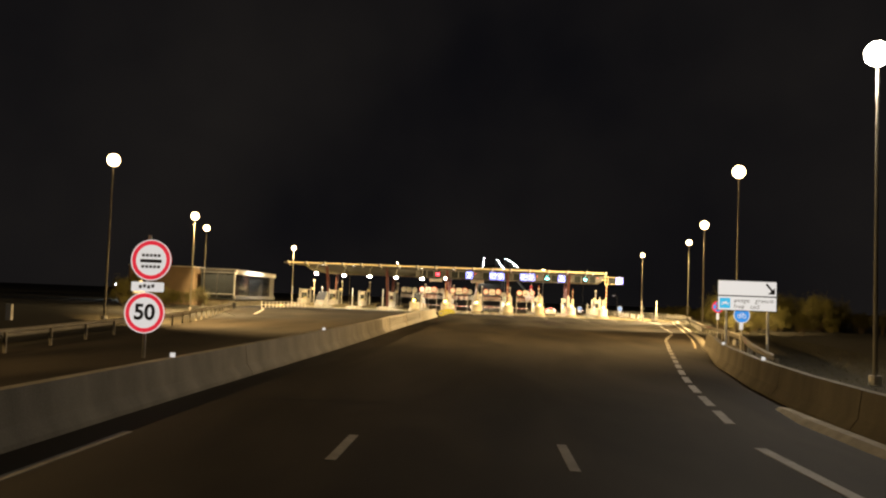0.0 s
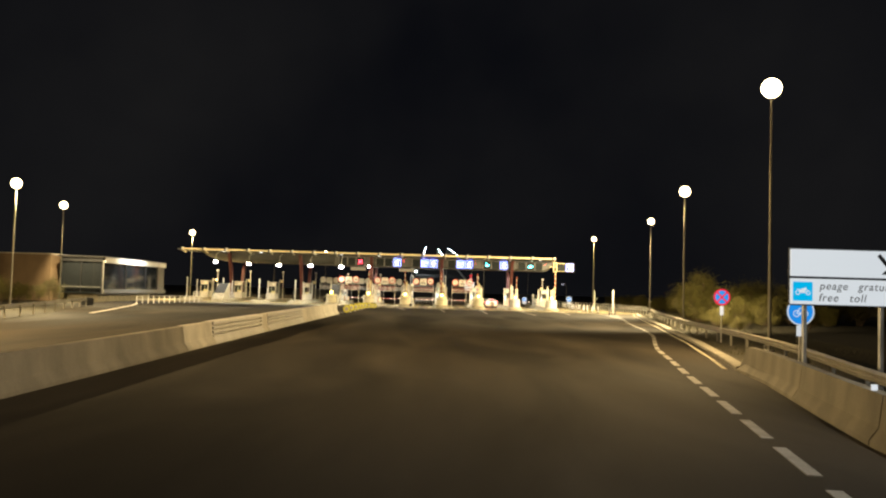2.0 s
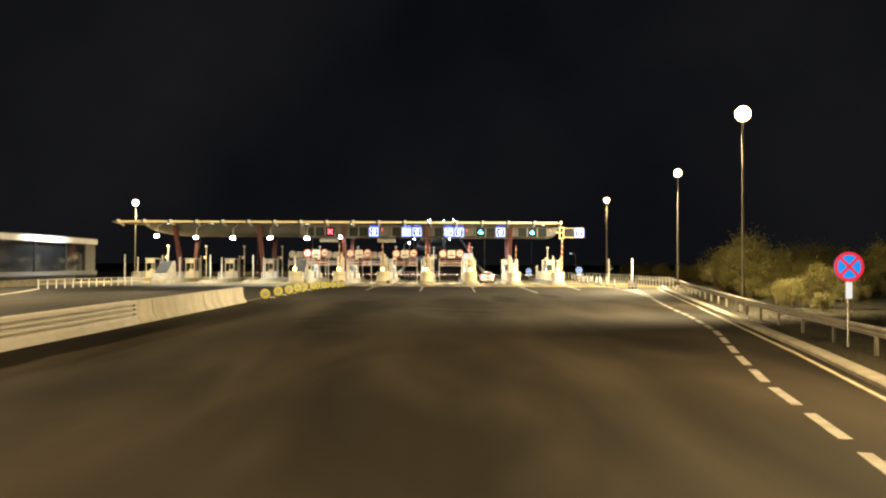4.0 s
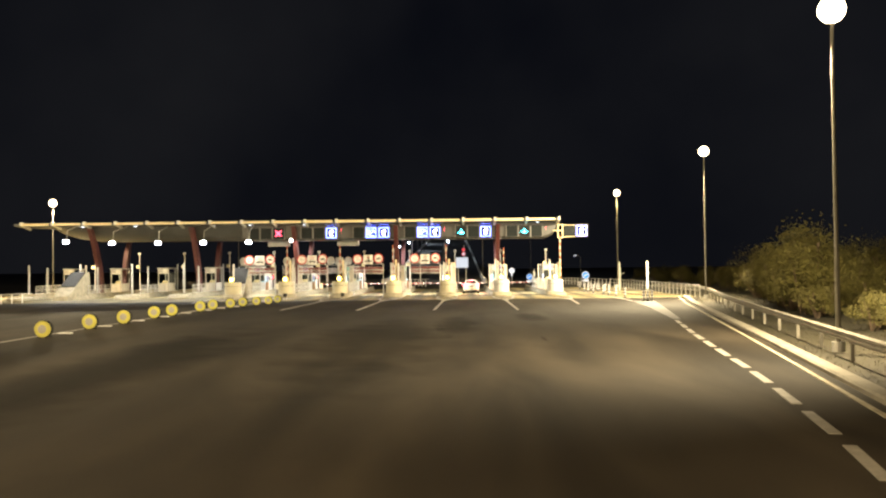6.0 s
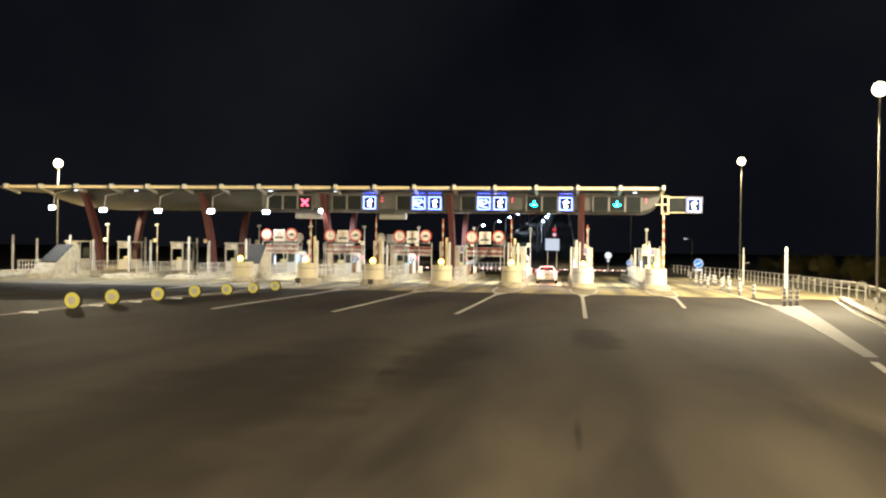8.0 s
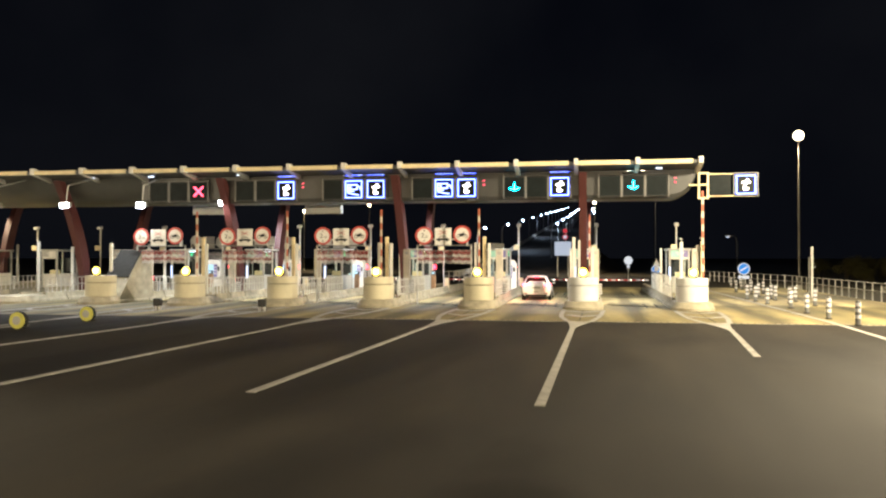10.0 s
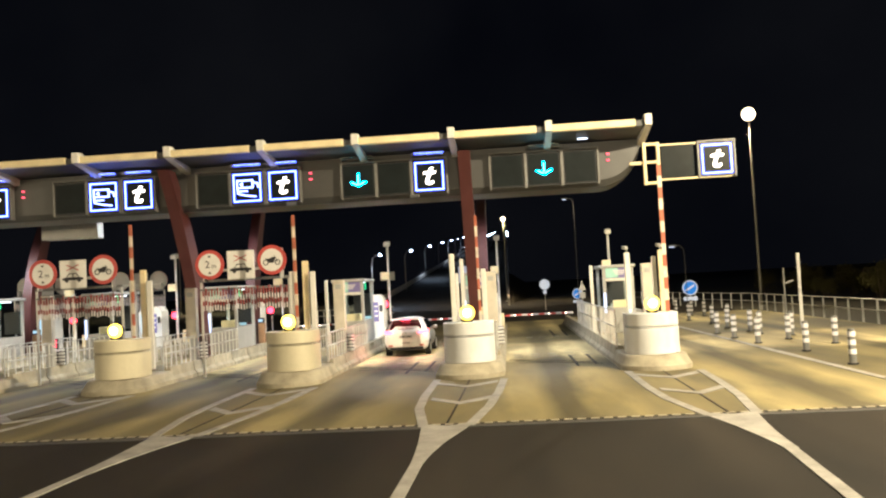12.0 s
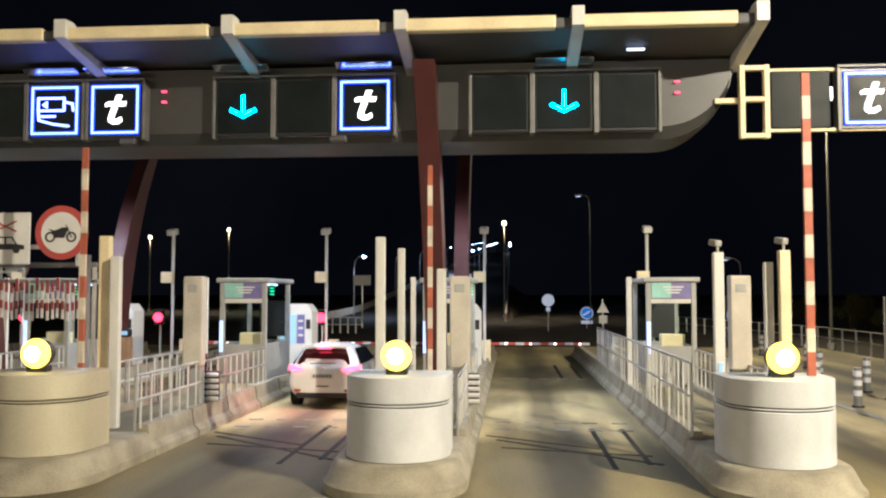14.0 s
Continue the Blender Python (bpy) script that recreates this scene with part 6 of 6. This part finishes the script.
            cyl(bm, (s * 0.77, yy, 0.31), 0.31, 0.2, 28, "x")
            w = part("wheel", bm, RUBBER, t, "black tyre")
            bm = BM()
            cyl(bm, (s * 0.87, yy, 0.31), 0.2, 0.03, 20, "x")
            part("rim", bm, ALLOY, w)
    for s in (-1, 1):
        lamp("tail_light", (x + s * 0.68, y - 0.12, 0.92), 60, (1.0, 0.06, 0.07), 165, 0.08, (0, -1, -0.3))
    return t


build_car(14.16, 147.9)

# ---- building on the far side ----
b = thing("service_building", (-36, 129, 0), "low flat-roofed building with dark glass and a white band", "building")
def bp(name, c, s, m, parent=b, label="", bev=0.0):
    bm = BM()
    box(bm, (c[0] + 36, c[1] - 129, c[2]), s, bev)
    return part(name, bm, m, parent, label)
bp("wall", (-36.2, 128.0, 0.4), (3.6, 18.2, 1.0), CONC_DIRTY, label="grey plinth wall")
bp("glass_front", (-36.0, 129, 2.95), (4.9, 22.6, 3.9), GLASS, label="dark glass storey")
bp("roof", (-36.0, 129, 5.3), (5.4, 23.2, 0.16), DARK)
bp("white_band", (-33.25, 129, 4.95), (0.1, 22.8, 0.62), WHITE, label="white fascia band")
bp("sill_band", (-33.35, 129, 1.3), (0.22, 22.9, 0.42), FRAMEM, label="grey sill band")
bp("overhang", (-33.75, 129, 0.96), (0.9, 22.8, 0.16), DARK)
for yy in (117.75, 125.2, 132.6):
    bp("mullion", (-33.5, yy, 2.95), (0.08, 0.1, 3.9), DARK)
bp("end_panel", (-33.48, 138.9, 2.95), (0.12, 2.6, 3.9), FRAMEM, label="grey panel at the end of the glass")
bp("corner_post", (-33.42, 117.62, 2.95), (0.07, 0.09, 3.9), GREYW)
bp("front_edge", (-36.0, 117.5, 5.26), (5.3, 0.1, 0.12), CONC)
bp("front_rail", (-36.0, 117.5, 1.75), (4.9, 0.1, 0.08), FRAMEM)
for xx in (-38.3, -36, -33.6):
    bp("mullion", (xx, 117.62, 2.95), (0.1, 0.08, 3.9), DARK)
bp("front_band", (-36.0, 117.6, 4.95), (4.9, 0.08, 0.5), DARK)
b2 = thing("brown_building", (-44, 118, 0), "plain brown rendered block beside the glass building", "building")
bm = BM()
box(bm, (0, 6, 2.7), (9.5, 14, 5.4), 0.05)
part("wall", bm, BRICKW, b2)
bm = BM()
box(bm, (0, 6, 5.45), (9.7, 14.2, 0.12), 0.02)
part("roof_edge", bm, CONC, b2)
# Added fill lamp without a fixture, to brighten the white fascia band.
lamp("building_fill_light", (-30.0, 127, 8.0), 4200, COOL, 120, 0.3, (-0.6, 0, -0.8))

# small lamp post and box far on the other verge
t = thing("park_lamp", (-62.5, 144.5, 0), "small cold white lamp on a short post", "street lamp")
bm = BM()
cyl(bm, (0, 0, 1.3), 0.08, 2.6, 8)
part("post", bm, GALV, t)
bm = BM()
box(bm, (0, 0, 2.6), (0.9, 0.4, 0.4), 0.1)
part("lamp_head", bm, FAR_LAMP, t, "glowing lens")
bm = BM()
box(bm, (0, 0, 0.5), (0.35, 0.3, 1.0), 0.03)
solid("utility_box", bm, WHITE, "small white utility box on the verge", "cabinet", at=(-26.5, 48, -0.06))

# triangular and round signs seen from behind on the far verge
t = thing("back_of_signs", (-24.6, 63, -0.06), "triangular and round signs seen from their grey backs", "traffic sign")
bm = BM()
cyl(bm, (0, 0.05, 1.35), 0.04, 2.7, 8)
part("pole", bm, GALV, t)
bm = BM()
prism_xz(bm, [(-0.62, 1.85), (0.62, 1.85), (0, 2.95)], -0.02, 0.02)
part("triangle_plate", bm, GREYW, t)
bm = BM()
cyl(bm, (0.03, 0, 1.35), 0.46, 0.04, 28, "y")
part("round_plate", bm, SOFFIT, t, "dark round plate")
# lamp posts without light, a blank panel and a low fence behind the lanes
for x, y, z in ((23.4, 180, 8.7), (28.35, 165, 4.2)):
    t = thing("curved_lamp_post", (x, y, 0), "slim grey lamp post with a bent arm", "street lamp", "curved lamp posts")
    bm = BM()
    tube(bm, [(0, 0, 0), (0, 0, z - 0.7), (-0.05, 0, z - 0.2), (-0.25, 0, z), (-0.5, 0, z)], 0.022, 8)
    part("post", bm, DARK, t)
    bm = BM()
    box(bm, (-0.65, 0, z), (0.45, 0.2, 0.1), 0.03)
    hd = part("lamp_head", bm, SOFFIT, t)
    bm = BM()
    box(bm, (-0.68, 0, z - 0.06), (0.26, 0.12, 0.04), 0.01)
    part("lens", bm, STRIP_LIT, hd, "small cold glowing lens")
t = thing("message_panel", (6.8, 195, 0), "dark message panel on a post behind the lanes", "display panel")
bm = BM()
cyl(bm, (0, 0.1, 1.7), 0.07, 3.4, 8)
part("post", bm, GALV, t)
bm = BM()
box(bm, (0, 0, 3.8), (1.35, 0.15, 0.8), 0.03)
part("panel", bm, GREYW, t)
fence([(2.0, 186), (8.5, 186)], "white picket fence behind the toll lanes", 1.1, 0.55, WHITE)
t = thing("far_triangle_sign", (22.0, 160, 0), "grey triangular sign on a pole, behind the lanes", "traffic sign")
sign_pole(t, 2.5)
bm = BM()
prism_xz(bm, [(-0.22, 2.0), (0.22, 2.0), (0.0, 2.42)], -0.02, 0.02)
part("plate", bm, GREYW, t)
bm = BM()
box(bm, (0, 0, 1.75), (0.3, 0.03, 0.3), 0.01)
part("small_plate", bm, GREYW, t)

# ---- shrubs ----
def leaf_mesh(seed, w, h, n):
    r = random.Random(seed)
    bm = BM()
    lobes = [(r.uniform(-w, w) * 0.6, r.uniform(-w, w) * 0.6, r.uniform(0.25, 1.0) * h, r.uniform(0.2, 0.46) * w) for _ in range(17)]
    for _ in range(n):
        lx, ly, lz, lr = r.choice(lobes)
        d = Vector((r.gauss(0, 1), r.gauss(0, 1), r.gauss(0, 0.9))).normalized() * lr * (r.uniform(0.45, 1.1) if r.random() < 0.85 else r.uniform(1.0, 1.7))
        p = Vector((lx, ly, lz)) + d
        if p.z < 0.05:
            p.z = r.uniform(0.05, 0.4)
        u = Vector((r.gauss(0, 1), r.gauss(0, 1), r.gauss(0, 1))).normalized()
        v = u.orthogonal().normalized()
        s = r.uniform(0.028, 0.06)
        q = [bm.verts.new(p + a * u * s * 1.6 + b_ * v * s) for a, b_ in ((-1, 0), (0, -0.6), (1, 0), (0, 0.6))]
        bm.faces.new(q)
    return finish("crown", bm, LEAF)


def stem_mesh(seed, w, h):
    r = random.Random(seed)
    bm = BM()
    for _ in range(7):
        x, y = r.uniform(-w, w) * 0.6, r.uniform(-w, w) * 0.6
        tube(bm, [(x * 0.2, y * 0.2, 0), (x * 0.6, y * 0.6, h * 0.4), (x, y, h * r.uniform(0.7, 0.95))], 0.03, 5)
    return finish("stem", bm, BARK)


kinds = [(leaf_mesh(s, w, h, 4200), stem_mesh(s, w, h)) for s, w, h in ((1, 1.4, 2.0), (2, 1.7, 2.5), (3, 1.3, 1.7), (4, 1.9, 3.0))]
rng = random.Random(8)


def shrub(x, y, s):
    k = rng.randrange(4)
    t = thing("shrub", (x, y, -0.06), "dense olive-brown shrub behind the guardrail", "shrub", "verge shrubs")
    t.scale = (s, s, s * rng.uniform(0.85, 1.15))
    t.rotation_euler = (0, 0, rng.uniform(0, 6.28))
    for nm, me in (("crown", kinds[k][0]), ("stem", kinds[k][1])):
        o = new(nm, me)
        o.parent = t


for k in range(46):
    f = k / 45
    y = 84 + 58 * f
    x = float(np.interp(y, [p[1] for p in RR], [p[0] for p in RR])) + rng.uniform(3.5, 10.0)
    shrub(x, y + rng.uniform(-1, 1), rng.uniform(0.5, 0.75) if y < 98 else rng.uniform(0.75, 1.2))
for k in range(22):
    y = 104 + 1.3 * k
    shrub(float(np.interp(y, [p[1] for p in RR], [p[0] for p in RR])) + rng.uniform(3.0, 6.0), y, rng.uniform(1.1, 1.6))
for k in range(40):
    shrub(rng.uniform(38, 50), rng.uniform(100, 132), rng.uniform(0.9, 1.4))
for k in range(22):
    shrub(rng.uniform(42, 50), 152 + 2.6 * k, rng.uniform(0.7, 1.1))
for k in range(10):
    shrub(-36 - rng.uniform(0, 9) + 0.1 * k, 96 + 2.0 * k * 0.9, rng.uniform(0.7, 1.1))
for x, y, s in ((-24, 40, 0.8), (-30, 46, 0.9), (-36, 52, 1.0), (-22, 34, 0.7), (-42, 60, 1.1)):
    shrub(x, y, s)

# grass on the verge
bm = BM()
r = random.Random(5)
for _ in range(30000):
    y = r.uniform(20, 150)
    x = float(np.interp(y, [p[1] for p in RR], [p[0] for p in RR])) + r.uniform(-1.2, 7)
    kx = float(np.interp(y, [p[1] for p in RK], [p[0] for p in RK])) if 46 < y < 130 else x - 1
    if x < kx + 0.5 or (y > 128 and x < 34.4):
        continue
    a = r.uniform(0, 6.28)
    h, w = r.uniform(0.03, 0.13), 0.012
    lean = Vector((r.gauss(0, 0.06), r.gauss(0, 0.06), 0))
    p = Vector((x, y, -0.07))
    q = Vector((math.cos(a), math.sin(a), 0)) * w
    bm.faces.new([bm.verts.new(v) for v in (p - q, p + q, p + lean + Vector((0, 0, h)))])
solid("verge_grass", bm, BLADE, "rough dry grass on the outer verge", "grass", kind="stuff")
